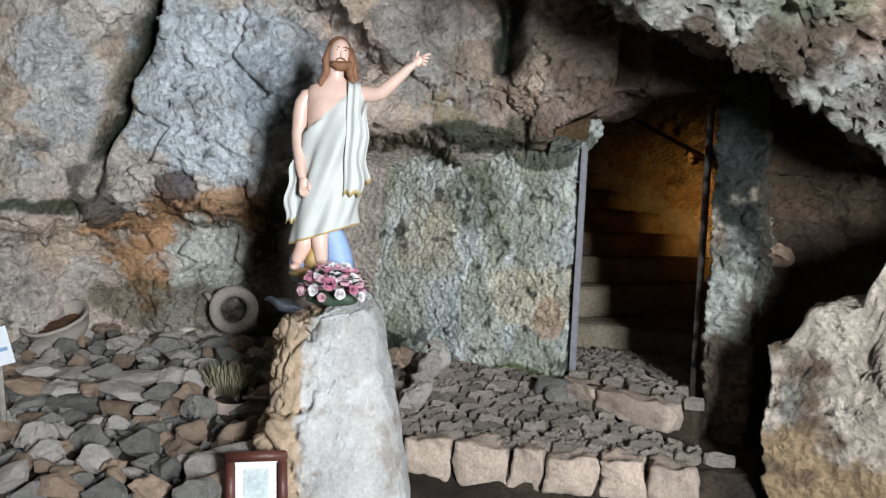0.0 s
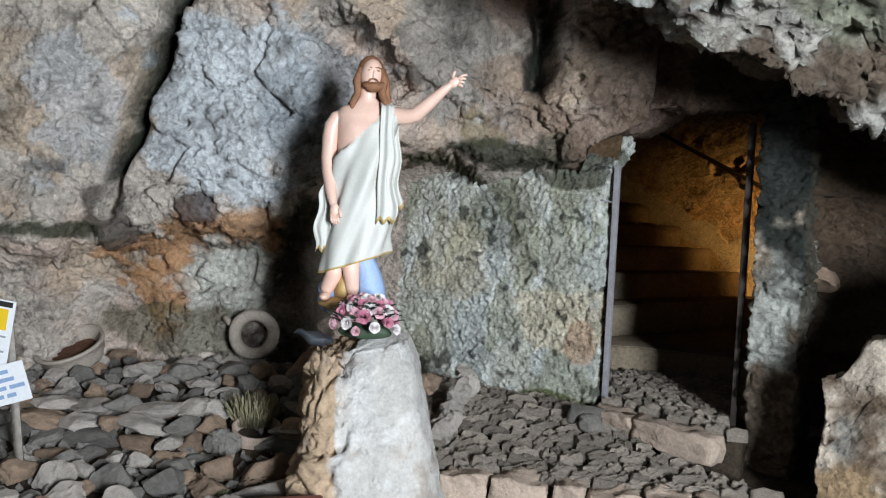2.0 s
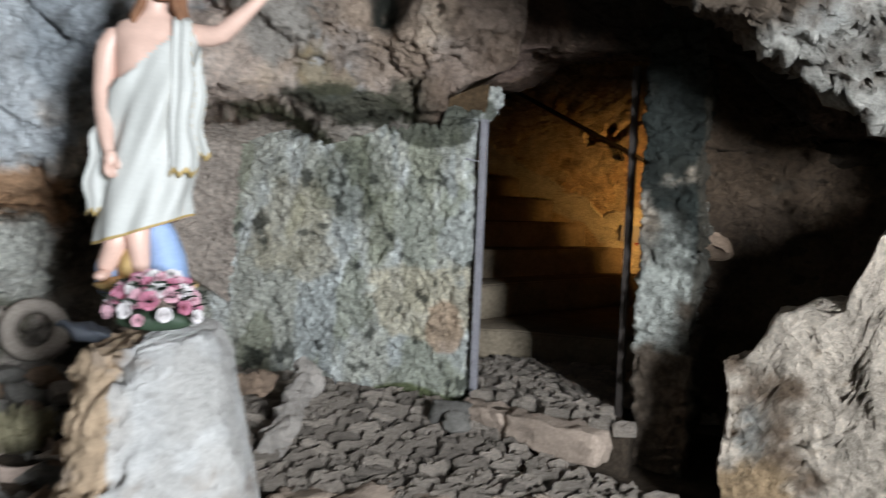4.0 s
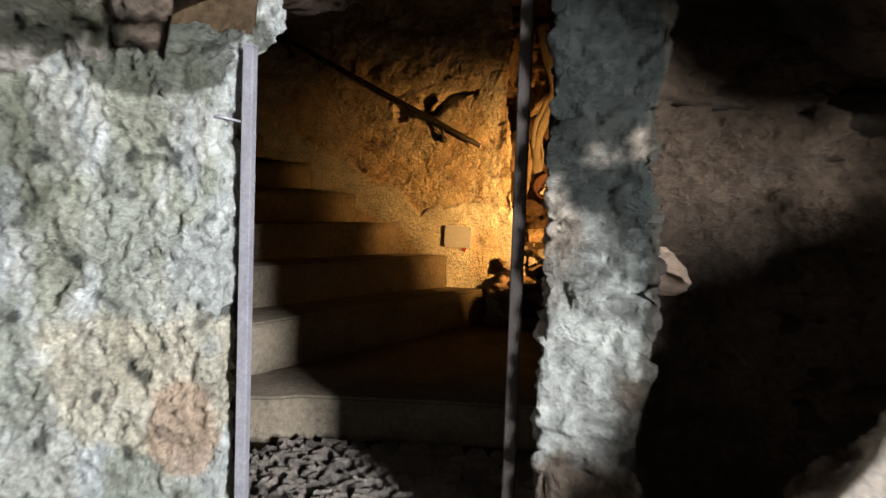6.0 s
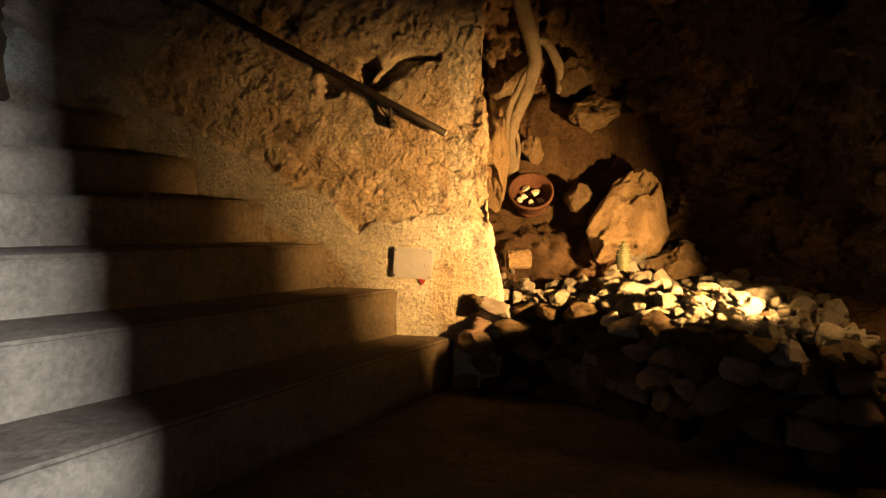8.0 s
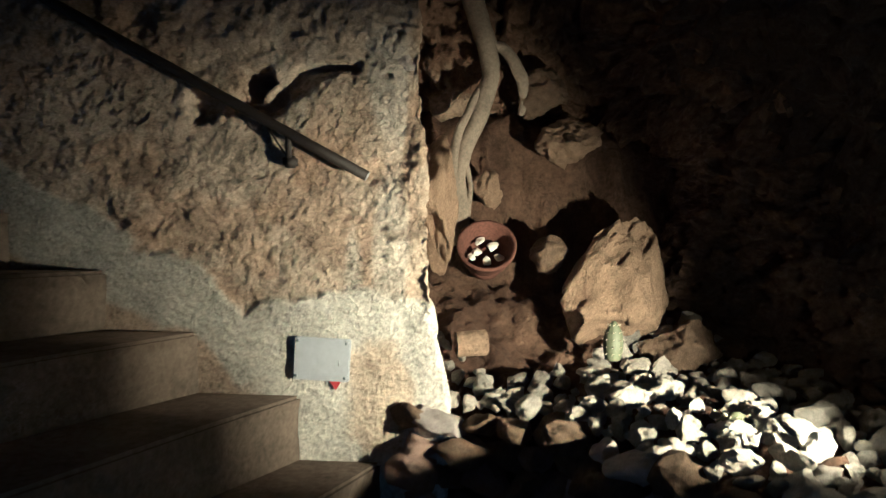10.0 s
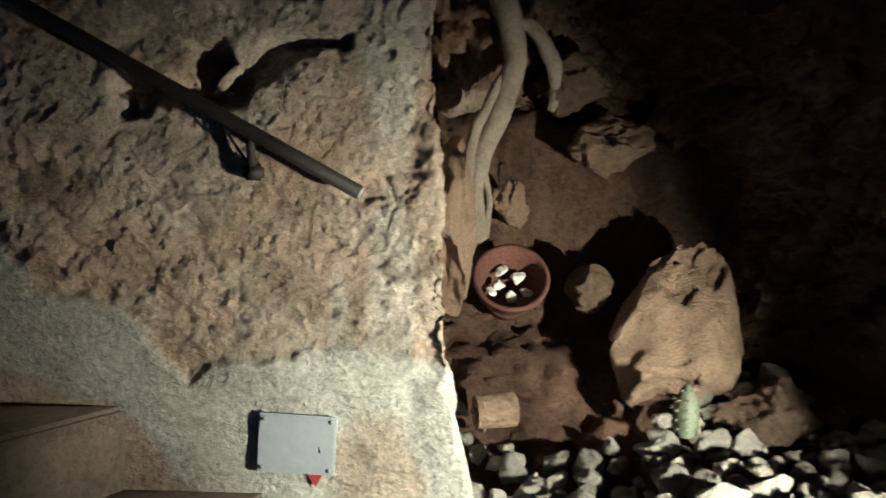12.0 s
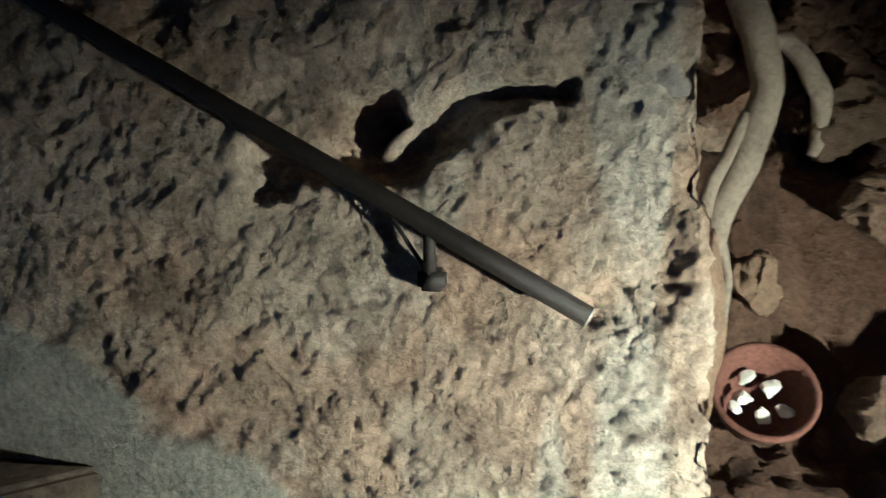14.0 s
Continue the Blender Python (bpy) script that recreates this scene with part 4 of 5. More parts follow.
def bloom_mesh(name, mat, seed):
    r = random.Random(seed)
    bm = bmesh.new()
    for layer, (rad, high, petals) in enumerate(((0.024, 0.012, 5), (0.018, 0.020, 5), (0.011, 0.025, 4), (0.005, 0.024, 3))):
        turn = r.uniform(0, 6)
        prof = ((0.25, 0.0), (0.8, 0.35), (1.0, 0.75), (1.08, 1.0))
        rings = [[bm.verts.new((rad * q * (1 + 0.16 * abs(math.sin(petals * a / 2 + turn)) * q) * math.cos(a), rad * q * (1 + 0.16 * abs(math.sin(petals * a / 2 + turn)) * q) * math.sin(a), high * h + 0.003 * math.sin(petals * a + turn))) for a in (2 * math.pi * i / 15 for i in range(15))] for q, h in prof]
        for a, b in zip(rings, rings[1:]):
            for i in range(15):
                bm.faces.new((a[i], a[(i + 1) % 15], b[(i + 1) % 15], b[i]))
    me = bpy.data.meshes.new(name)
    bm.to_mesh(me)
    bm.free()
    me.materials.append(mat)
    me.polygons.foreach_set("use_smooth", [True] * len(me.polygons))
    return me


def leaf_mesh(name, mat):
    bm = bmesh.new()
    rows = []
    for k in range(6):
        f = k / 5
        w = 0.016 * math.sin(math.pi * min(1, f * 0.92 + 0.06)) + 0.0008
        rows.append([bm.verts.new((s * w, 0.065 * f, 0.004 * abs(s) + 0.018 * f * (1 - f))) for s in (-1, 0, 1)])
    for a, b in zip(rows, rows[1:]):
        for i in (0, 1):
            bm.faces.new((a[i], a[i + 1], b[i + 1], b[i]))
    bmesh.ops.solidify(bm, geom=bm.faces[:], thickness=0.0012)
    me = bpy.data.meshes.new(name)
    bm.to_mesh(me)
    bm.free()
    me.materials.append(mat)
    return me


bouquet = new("flower_arrangement")
bouquet.location = W(-0.53, 3.84, 0.95)
tagged(bouquet, "low bunch of pink, white and mauve artificial roses", "flowers")
turn_in = Matrix.Rotation(radians(36.2), 3, "Z")
bm = bmesh.new()
for v in ball(bm, (0, 0.02, 0.025), (0.13, 0.06, 0.04), 0, 3):
    v.co += 0.014 * noise.noise_vector(v.co * 18)
base = part("holder", bm, LEAF, bouquet)
base.rotation_euler = (0, 0, radians(36.2))
kinds = [bloom_mesh("bloom", BLOOMS[k % 4], k) for k in range(8)]
for k in range(50):
    a, f = k * 2.39996, math.sqrt((k + 0.5) / 50)
    q = Vector((0.15 * f * math.cos(a), 0.10 * f * math.sin(a) - 0.015, 0.015 + 0.17 * math.sqrt(max(0, 1 - f * f)) + rng.uniform(-0.012, 0.012)))
    out = Vector((q.x * 1.4, q.y * 1.5 - 0.06, q.z * 0.6)).normalized()
    ob = new("bloom", kinds[(k * 5 + k // 3) % 8])
    ob.parent = bouquet
    s = rng.uniform(0.7, 1.2)
    ob.matrix_basis = Matrix.Translation(turn_in @ q) @ (turn_in @ out).to_track_quat("Z", "Y").to_matrix().to_4x4() @ Matrix.Diagonal((s, s, s, 1))
leafy = leaf_mesh("leaf", LEAF)
for k in range(80):
    a = k * 2.39996 + 1
    f = rng.uniform(0.2, 0.95)
    q = Vector((0.14 * f * math.cos(a), 0.09 * f * math.sin(a) - 0.02, 0.02 + 0.13 * math.sqrt(max(0, 1 - f * f))))
    out = Vector((math.cos(a) * 1.2, math.sin(a), rng.uniform(0.1, 0.9))).normalized()
    ob = new("leaf", leafy)
    ob.parent = bouquet
    ob.matrix_basis = Matrix.Translation(turn_in @ q) @ (turn_in @ out).to_track_quat("Y", "Z").to_matrix().to_4x4() @ Matrix.Diagonal((1, 1, 1, 1))
bm = bmesh.new()
for v in ball(bm, (0, 0, 0), (0.09, 0.05, 0.028), 0, 3):
    v.co += 0.02 * noise.noise_vector(v.co * 22 + Vector((5, 0, 0)))
foil = part("foil_wrap", bm, FOIL, None)
foil.matrix_world = Matrix.Translation(W(-0.77, 3.86, 0.935)) @ Matrix.Rotation(radians(36.2), 4, "Z") @ Matrix.Rotation(0.25, 4, "Y")
tagged(foil, "crumpled dark foil wrap beside the flowers", "foil wrap")

# ---- signs ----
BOARD = material("white_sign_board", (0.74, 0.76, 0.8), 0.5, grain=0.1, bump=0.05)
INK = material("black_print", (0.02, 0.02, 0.02), 0.6, grain=0.1, bump=0)
YELLOW = material("yellow_print", (0.75, 0.5, 0.02), 0.5, grain=0.1, bump=0)
BLUEINK = material("blue_print", (0.25, 0.36, 0.55), 0.6, grain=0.1, bump=0)
GREYINK = material("grey_print", (0.3, 0.32, 0.34), 0.6, grain=0.1, bump=0)
STAKE = material("weathered_stake", (0.3, 0.27, 0.24), 0.85, grain=0.4, bump=0.4)


def sign_board(name, m, w, h, marks, label):
    top = new(name)
    top.matrix_world = m
    bm = bmesh.new()
    box(bm, (-w / 2, -0.004, 0), (w / 2, 0.004, h), 0.0015)
    board = part("board", bm, BOARD, top, smooth=False)
    for nm, x0, z0, x1, z1, mat in marks:
        bm = bmesh.new()
        box(bm, (x0 * w, -0.0056, z0 * h), (x1 * w, -0.0042, z1 * h))
        part(nm, bm, mat, board, smooth=False)
    return tagged(top, label, "sign")


facing = Matrix.Rotation(radians(36.2), 4, "Z")
marks = [("black_band", -0.46, 0.90, 0.46, 0.98, INK), ("yellow_panel", -0.40, 0.55, 0.40, 0.87, YELLOW), ("warning_bar", -0.25, 0.62, 0.25, 0.68, INK)]
marks += [("text_bar", -0.42, 0.44 - 0.075 * k, 0.42 - 0.12 * (k % 3), 0.47 - 0.075 * k, GREYINK) for k in range(6)]
sign_board("warning_sign", Matrix.Translation(W(-2.375, 3.91, 0.73)) @ facing @ Matrix.Rotation(0.14, 4, "Y"), 0.27, 0.32, marks, "white warning sign with black band and yellow panel on a stake")
marks = []
for k in range(4):
    x = -0.44
    for j in range(4):
        wd = (0.26, 0.14, 0.2, 0.17, 0.23)[(k * 3 + j) % 5]
        if x + wd < 0.46:
            marks.append(("text_bar", x, 0.76 - 0.2 * k, x + wd, 0.86 - 0.2 * k, BLUEINK))
        x += wd + 0.05
sign_board("notice_sign", Matrix.Translation(W(-2.25, 3.885, 0.53)) @ facing @ Matrix.Rotation(-0.30, 4, "Y"), 0.32, 0.19, marks, "tilted white notice with blue lettering on a stake")
stake = new("sign_stake")
stake.matrix_world = Matrix.Translation(W(-2.17, 3.925, 0.18)) @ facing @ Matrix.Rotation(-0.09, 4, "Y")
bm = bmesh.new()
box(bm, (-0.02, -0.008, -0.05), (0.02, 0.008, 0.8), 0.003)
part("pole", bm, STAKE, stake)
tagged(stake, "thin grey wooden stake that carries the two signs", "stake")

# ---- pots, jar, picture ----
CLAY = material("aged_terracotta", (0.13, 0.068, 0.042), 0.9, grain=0.6, bump=0.5, size=0.5)
CRUST = material("limed_terracotta", (0.40, 0.345, 0.3), 0.92, grain=0.35, bump=0.6, size=0.5)
GREEN = material("cactus_skin", (0.09, 0.1, 0.05), 0.6, grain=0.35, bump=0.3, size=0.3)
SPINE = material("cactus_spine", (0.5, 0.45, 0.33), 0.6, grain=0.2, bump=0)
DRY = material("dry_stems", (0.28, 0.25, 0.16), 0.9, grain=0.4, bump=0.2, size=0.3)


def cactus(name, at, r, h, label, ribs=12):
    top = new(name)
    top.location = at
    bm = bmesh.new()
    rings = []
    for j in range(12):
        f = j / 11
        rad = r * math.sin(math.pi * (0.18 + 0.80 * f)) ** 0.6
        rings.append([bm.verts.new((rad * (1 + (0.14 if i % 2 else -0.06)) * math.cos(a), rad * (1 + (0.14 if i % 2 else -0.06)) * math.sin(a), h * f)) for i, a in enumerate(2 * math.pi * k / (2 * ribs) for k in range(2 * ribs))])
    for a, b in zip(rings, rings[1:]):
        for i in range(2 * ribs):
            bm.faces.new((a[i], a[(i + 1) % (2 * ribs)], b[(i + 1) % (2 * ribs)], b[i]))
    bm.faces.new(rings[-1])
    part("stem", bm, GREEN, top)
    bm = bmesh.new()
    for j in range(2, 11, 2):
        f = j / 11
        rad = r * math.sin(math.pi * (0.18 + 0.80 * f)) ** 0.6 * 1.13
        for i in range(ribs):
            a = 2 * math.pi * (2 * i + 1) / (2 * ribs)
            q = Vector((rad * math.cos(a), rad * math.sin(a), h * f))
            for s in (-1, 0, 1):
                tip = q + Vector((math.cos(a + 0.5 * s), math.sin(a + 0.5 * s), 0.4 * s)) * 0.012
                tube(bm, [q, tip], [0.0008, 0.0003], 3)
    tagged(part("spines", bm, SPINE, top), kind="stuff")
    return tagged(top, label, "cactus")


pot = new("broken_pot")
pot.matrix_world = Matrix.Translation(W(-2.45, 5.10, 0.50)) @ facing @ Euler((0.42, -0.2, 0)).to_matrix().to_4x4()
bm = bmesh.new()
lathe(bm, [(0.03, -0.06), (0.10, -0.05), (0.155, -0.01), (0.185, 0.06), (0.20, 0.12), (0.212, 0.125), (0.21, 0.14), (0.19, 0.14), (0.17, 0.06), (0.14, 0.0), (0.09, -0.03), (0.0, -0.035)], 34, wobble=0.03)
part("bowl", bm, [CRUST], pot)
bm = bmesh.new()
for v in ball(bm, (0, 0.02, 0.03), (0.155, 0.15, 0.05), 0, 3):
    v.co += 0.02 * noise.noise_vector(v.co * 14)
part("soil", bm, CLAY, pot, "reddish dry soil")
tagged(pot, "lime-crusted terracotta bowl tipped on the rubble bank", "pot")

jar = new("broken_jar")
jar.matrix_world = Matrix.Translation(W(-1.37, 5.22, 0.70)) @ facing @ Euler((radians(78), 0.1, 0.12)).to_matrix().to_4x4()
bm = bmesh.new()
lathe(bm, [(0.02, -0.30), (0.13, -0.26), (0.17, -0.14), (0.145, -0.03), (0.115, 0.0), (0.155, 0.015), (0.16, 0.035), (0.145, 0.05), (0.10, 0.05), (0.085, 0.02), (0.085, -0.04), (0.11, -0.12), (0.1, -0.2), (0.0, -0.22)], 34, wobble=0.02)
part("body", bm, CRUST, jar)
bm = bmesh.new()
tube(bm, [(-0.13, 0.03, 0.0), (-0.2, 0.08, -0.06), (-0.19, 0.1, -0.14), (-0.14, 0.06, -0.18)], [0.022, 0.02, 0.02, 0.024], 10)
part("handle", bm, CRUST, jar)
tagged(jar, "old clay jar lying in the rock hollow, mouth outward", "jar")

shard = new("pot_shard")
shard.matrix_world = Matrix.Translation(W(-1.16, 4.42, 0.14)) @ facing @ Euler((0.25, 0.1, 0)).to_matrix().to_4x4()
bm = bmesh.new()
lathe(bm, [(0.10, 0.0), (0.125, 0.10), (0.13, 0.22), (0.118, 0.22), (0.11, 0.1), (0.09, 0.015), (0.0, 0.01)], 28, wobble=0.02)
part("body", bm, material("pale_clay", (0.4, 0.31, 0.26), 0.9, grain=0.35, bump=0.4), shard)
tagged(shard, "pale broken clay pot half sunk between the stones", "pot")
bm = bmesh.new()
for k in range(420):
    a, f = rng.uniform(0, 6.28), math.sqrt(rng.random())
    q = Vector((0.10 * f * math.cos(a), 0.09 * f * math.sin(a), 0.0))
    tip = q * 1.5 + Vector((rng.uniform(-0.03, 0.03), rng.uniform(-0.03, 0.03), rng.uniform(0.07, 0.17)))
    tube(bm, [q, (q + tip) / 2 + Vector((rng.uniform(-0.01, 0.01), 0, 0.01)), tip], [0.0018, 0.0022, 0.003], 3)
dry = part("dry_plant", bm, DRY, None)
dry.matrix_world = Matrix.Translation(W(-1.18, 4.47, 0.33)) @ facing
tagged(dry, "clump of dry grey-green stems in the clay pot", "plant")
cactus("small_cactus", W(-1.16, 3.76, 0.13), 0.055, 0.10, "small round green cactus among the rubble")

bm = bmesh.new()
for k in range(16):
    a, up = k * 2.4, rng.uniform(0.3, 1.0)
    way = Vector((math.cos(a), math.sin(a), up)).normalized()
    reach = rng.uniform(0.06, 0.11)
    side = way.cross(Vector((0, 0, 1))).normalized() * rng.uniform(0.008, 0.014)
    rows = []
    for j in range(6):
        f = j / 5
        q = way * reach * f - Vector((0, 0, 0.03 * f * f))
        w = side * math.sin(math.pi * min(1, 0.1 + 0.88 * f))
        rows.append([bm.verts.new(q + w + Vector((0, 0, 0.003))), bm.verts.new(q), bm.verts.new(q - w + Vector((0, 0, 0.003)))])
    for r0, r1 in zip(rows, rows[1:]):
        for i in (0, 1):
            bm.faces.new((r0[i], r0[i + 1], r1[i + 1], r1[i]))
bmesh.ops.solidify(bm, geom=bm.faces[:], thickness=0.0012)
weed = part("small_weed", bm, material("weed_leaf", (0.09, 0.12, 0.05), 0.7, grain=0.3, bump=0.2, size=0.3), None)
weed.location = W(-1.02, 3.9, 0.22)
tagged(weed, "small green weed growing between the rubble stones", "plant")

WOOD = material("dark_red_wood", (0.09, 0.03, 0.022), 0.45, grain=0.3, bump=0.2, size=0.4)
PHOTO = material("faded_print", (0.5, 0.55, 0.55), 0.4, grain=0.35, bump=0.0, size=0.5)
picture = new("framed_picture")
picture.matrix_world = Matrix.Translation(W(-0.745, 3.33, 0.02)) @ facing @ Matrix.Rotation(-0.18, 4, "X") @ Matrix.Rotation(-0.08, 4, "Y")
for nm, lo, hi in (("rail", (-0.135, -0.015, 0.29), (0.135, 0.012, 0.335)), ("rail", (-0.135, -0.015, 0.0), (0.135, 0.012, 0.045)), ("stile", (-0.135, -0.014, 0.045), (-0.09, 0.011, 0.29)), ("stile", (0.09, -0.014, 0.045), (0.135, 0.011, 0.29))):
    bm = bmesh.new()
    box(bm, lo, hi, 0.006)
    part(nm, bm, WOOD, picture)
bm = bmesh.new()
box(bm, (-0.092, -0.002, 0.043), (0.092, 0.006, 0.292))
part("mount", bm, BOARD, picture, smooth=False)
bm = bmesh.new()
box(bm, (-0.055, -0.0045, 0.08), (0.055, -0.0025, 0.26))
part("print", bm, PHOTO, picture, smooth=False)
tagged(picture, "small picture in a dark red wooden frame leaning at the pedestal", "picture")

# ---- gate posts, hook, rail ----
STEEL = material("grey_painted_steel", (0.34, 0.33, 0.36), 0.5, 0.3, grain=0.3, bump=0.15, size=0.4)
RUST_STEEL = material("dark_rusty_steel", (0.045, 0.035, 0.03), 0.6, 0.3, grain=0.4, bump=0.3, size=0.3)


def gate_post(at, z1, w, mat, label):
    top = new("gate_post")
    top.location = at
    bm = bmesh.new()
    box(bm, (-w / 2, -w / 2, 0), (w / 2, w / 2, z1 - at[2]), 0.003)
    part("tube", bm, mat, top, smooth=False)
    bm = bmesh.new()
    box(bm, (-w / 2 - 0.002, -w / 2 - 0.002, z1 - at[2] - 0.001), (w / 2 + 0.002, w / 2 + 0.002, z1 - at[2] + 0.006), 0.002)
    part("cap", bm, mat, top, smooth=False)
    return tagged(top, label, "gate post", "posts of the doorway")


gate_post((-2.335, 4.70, 0.39), 1.87, 0.034, STEEL, "grey square steel post at the plastered jamb")
gate_post((-1.53, 4.70, 0.39), 2.12, 0.034, RUST_STEEL, "dark rusty steel post at the stone jamb")
bm = bmesh.new()
tube(bm, [(-2.43, 4.645, 1.655), (-2.40, 4.63, 1.662), (-2.375, 4.635, 1.658), (-2.352, 4.68, 1.652)], [0.005, 0.005, 0.005, 0.004], 8)
hook = part("wall_hook", bm, STEEL, None)
tagged(hook, "short bent wire hook between the plaster and the post", "hook")

RAIL = material("dark_iron_rail", (0.03, 0.024, 0.02), 0.6, 0.2, grain=0.4, bump=0.3, size=0.3)
rail = new("handrail")
rail.location = (-2.185, 8.045, 1.846)
tagged(rail, "dark iron handrail sloping along the plaster wall", "handrail")
bm = bmesh.new()
pts = [Vector((0, 0, 0)).lerp(Vector((-1.77, 0, 0.90)), k / 8) for k in range(9)]
tube(bm, pts, [0.0185] * 9, 12)
part("bar", bm, RAIL, rail)
for x, z in ((-0.278, 0.141), (-1.45, 0.737)):
    bm = bmesh.new()
    tube(bm, [(x, 0.0, z), (x, 0.012, z - 0.04), (x, 0.03, z - 0.085), (x, 0.07, z - 0.09)], [0.011, 0.011, 0.012, 0.012], 8)
    tube(bm, [(x - 0.075, 0.005, z + 0.02), (x - 0.03, 0.03, z - 0.05), (x - 0.005, 0.045, z - 0.085)], [0.004, 0.004, 0.004], 6)
    box(bm, (x - 0.022, 0.02, z - 0.118), (x + 0.026, 0.07, z - 0.076), 0.008)
    part("bracket", bm, RAIL, rail)
bm = bmesh.new()
tube(bm, [(0.002, 0, -0.001), (-0.006, 0, 0.003)], [0.0165, 0.0165], 12)
part("end_cap", bm, STEEL, rail)

# ---- junction box ----
PLASTIC = material("grey_plastic", (0.46, 0.48, 0.53), 0.45, grain=0.12, bump=0.05)
REDTAG = material("red_tag", (0.35, 0.04, 0.03), 0.6, grain=0.3, bump=0.1)
jbox = new("junction_box")
jbox.matrix_world = Matrix.Translation((-2.33, 8.128, 1.20)) @ Matrix.Rotation(radians(1.5), 4, "Y")
tagged(jbox, "grey plastic electrical junction box screwed to the plaster", "junction box")
bm = bmesh.new()
box(bm, (-0.098, -0.04, -0.074), (0.098, 0.03, 0.074), 0.006)
part("body", bm, PLASTIC, jbox, smooth=False)
bm = bmesh.new()
box(bm, (-0.1, -0.056, -0.076), (0.1, -0.0405, 0.076), 0.004)
lid = part("lid", bm, PLASTIC, jbox, smooth=False)
for x in (-0.086, 0.086):
    for z in (-0.062, 0.062):
        bm = bmesh.new()
        tube(bm, [(x, -0.0555, z), (x, -0.0585, z)], [0.006, 0.0055], 12)
        part("screw", bm, GREYINK, lid)
bm = bmesh.new()
tube(bm, [(0.06, -0.0562, 0.0), (0.062, -0.0568, -0.018)], [0.002, 0.0015], 6)
part("scratch", bm, GREYINK, lid)
bm = bmesh.new()
vs = [bm.verts.new(q) for q in ((0.03, -0.045, -0.078), (0.07, -0.045, -0.078), (0.055, -0.05, -0.108), (0.03, -0.043, -0.078), (0.07, -0.043, -0.078), (0.055, -0.048, -0.108))]
bm.faces.new(vs[:3][::-1]), bm.faces.new(vs[3:])
for a, b in ((0, 1), (1, 2), (2, 0)):
    bm.faces.new((vs[a], vs[b], vs[b + 3], vs[a + 3]))
part("tag", bm, REDTAG, jbox, "torn red tag", smooth=False)

# ---- recess: roots, bowl, boulders, cacti ----
ROOT = material("bare_root", (0.21, 0.175, 0.125), 0.85, grain=0.4, bump=0.7, size=0.5)
roots = new("tree_root")
roots.location = (-1.86, 8.93, 1.6)
tagged(roots, "bare grey-brown tree root hanging down the recess", "tree root")


def limb(name, points, radii):
    bm = bmesh.new()
    fine, fr = [], []
    for (a, ra), (b, rb) in zip(list(zip(points, radii)), list(zip(points, radii))[1:]):
        for k in range(6):
            f = k / 6
            q = Vector(a).lerp(Vector(b), f)
            fine.append(q + 0.012 * noise.noise_vector(q * 6))
            fr.append((ra + (rb - ra) * f) * (1 + 0.12 * noise.noise(q * 13)))
    tube(bm, fine + [points[-1]], fr + [radii[-1]], 14)
    for v in bm.verts:
        v.co += 0.006 * noise.noise_vector(Vector((v.co.x * 30, v.co.y * 30, v.co.z * 5)))
    return part(name, bm, ROOT, roots)


limb("main_root", [(0.005, -0.02, -0.01), (0.0, -0.02, 0.12), (-0.012, -0.02, 0.29), (0.012, -0.02, 0.40), (0.05, -0.02, 0.52), (0.095, 0.0, 0.66), (0.115, 0.0, 0.76), (0.09, 0.02, 0.92), (0.04, 0.08, 1.08), (-0.02, 0.15, 1.3)], [0.044, 0.045, 0.036, 0.037, 0.044, 0.042, 0.042, 0.045, 0.05, 0.06])
limb("side_root", [(-0.03, -0.04, 0.30), (-0.035, -0.06, 0.40), (-0.01, -0.06, 0.52), (0.04, -0.04, 0.64), (0.06, -0.02, 0.70)], [0.016, 0.02, 0.021, 0.018, 0.012])
limb("side_root", [(0.10, 0.02, 0.90), (0.16, 0.03, 0.90), (0.22, 0.03, 0.84), (0.262, 0.04, 0.76), (0.275, 0.08, 0.66), (0.265, 0.10, 0.60)], [0.022, 0.026, 0.028, 0.028, 0.024, 0.014])
limb("side_root", [(0.02, -0.03, 0.36), (0.045, -0.025, 0.25), (0.035, -0.02, 0.1)], [0.012, 0.014, 0.01])

pan = new("terracotta_bowl")
pan.matrix_world = Matrix.Translation((-1.74, 8.84, 1.54)) @ Euler((0.95, 0.0, 0)).to_matrix().to_4x4()
tagged(pan, "terracotta bowl with pale stones, tipped on the earth bank", "bowl")
bm = bmesh.new()
lathe(bm, [(0.05, -0.03), (0.085, -0.02), (0.112, 0.03), (0.122, 0.085), (0.132, 0.09), (0.132, 0.105), (0.118, 0.105), (0.105, 0.05), (0.075, 0.0), (0.0, -0.005)], 34)
DARKCLAY = material("dark_terracotta", (0.085, 0.04, 0.024), 0.85, grain=0.5, bump=0.4, size=0.5)
part("bowl", bm, DARKCLAY, pan)
bm = bmesh.new()
lathe(bm, [(0.0, -0.02), (0.055, -0.02), (0.07, -0.05), (0.075, -0.07), (0.0, -0.07)], 26)
part("foot", bm, DARKCLAY, pan)

LIME = material("broken_limestone", (0.43, 0.40, 0.34), 0.92, grain=0.45, bump=0.9, pitted=0.6, size=0.5, spread=0.45)
GREYSTONE = material("grey_field_stone", (0.25, 0.235, 0.215), 0.92, grain=0.45, bump=0.8, pitted=0.5, size=0.6, spread=0.35)
WARMSTONE = material("warm_field_stone", (0.37, 0.265, 0.195), 0.92, grain=0.45, bump=0.8, pitted=0.5, size=0.6, spread=0.3)
PALESTONE = material("pale_field_stone", (0.5, 0.45, 0.41), 0.92, grain=0.4, bump=0.8, pitted=0.5, size=0.6, spread=0.2)
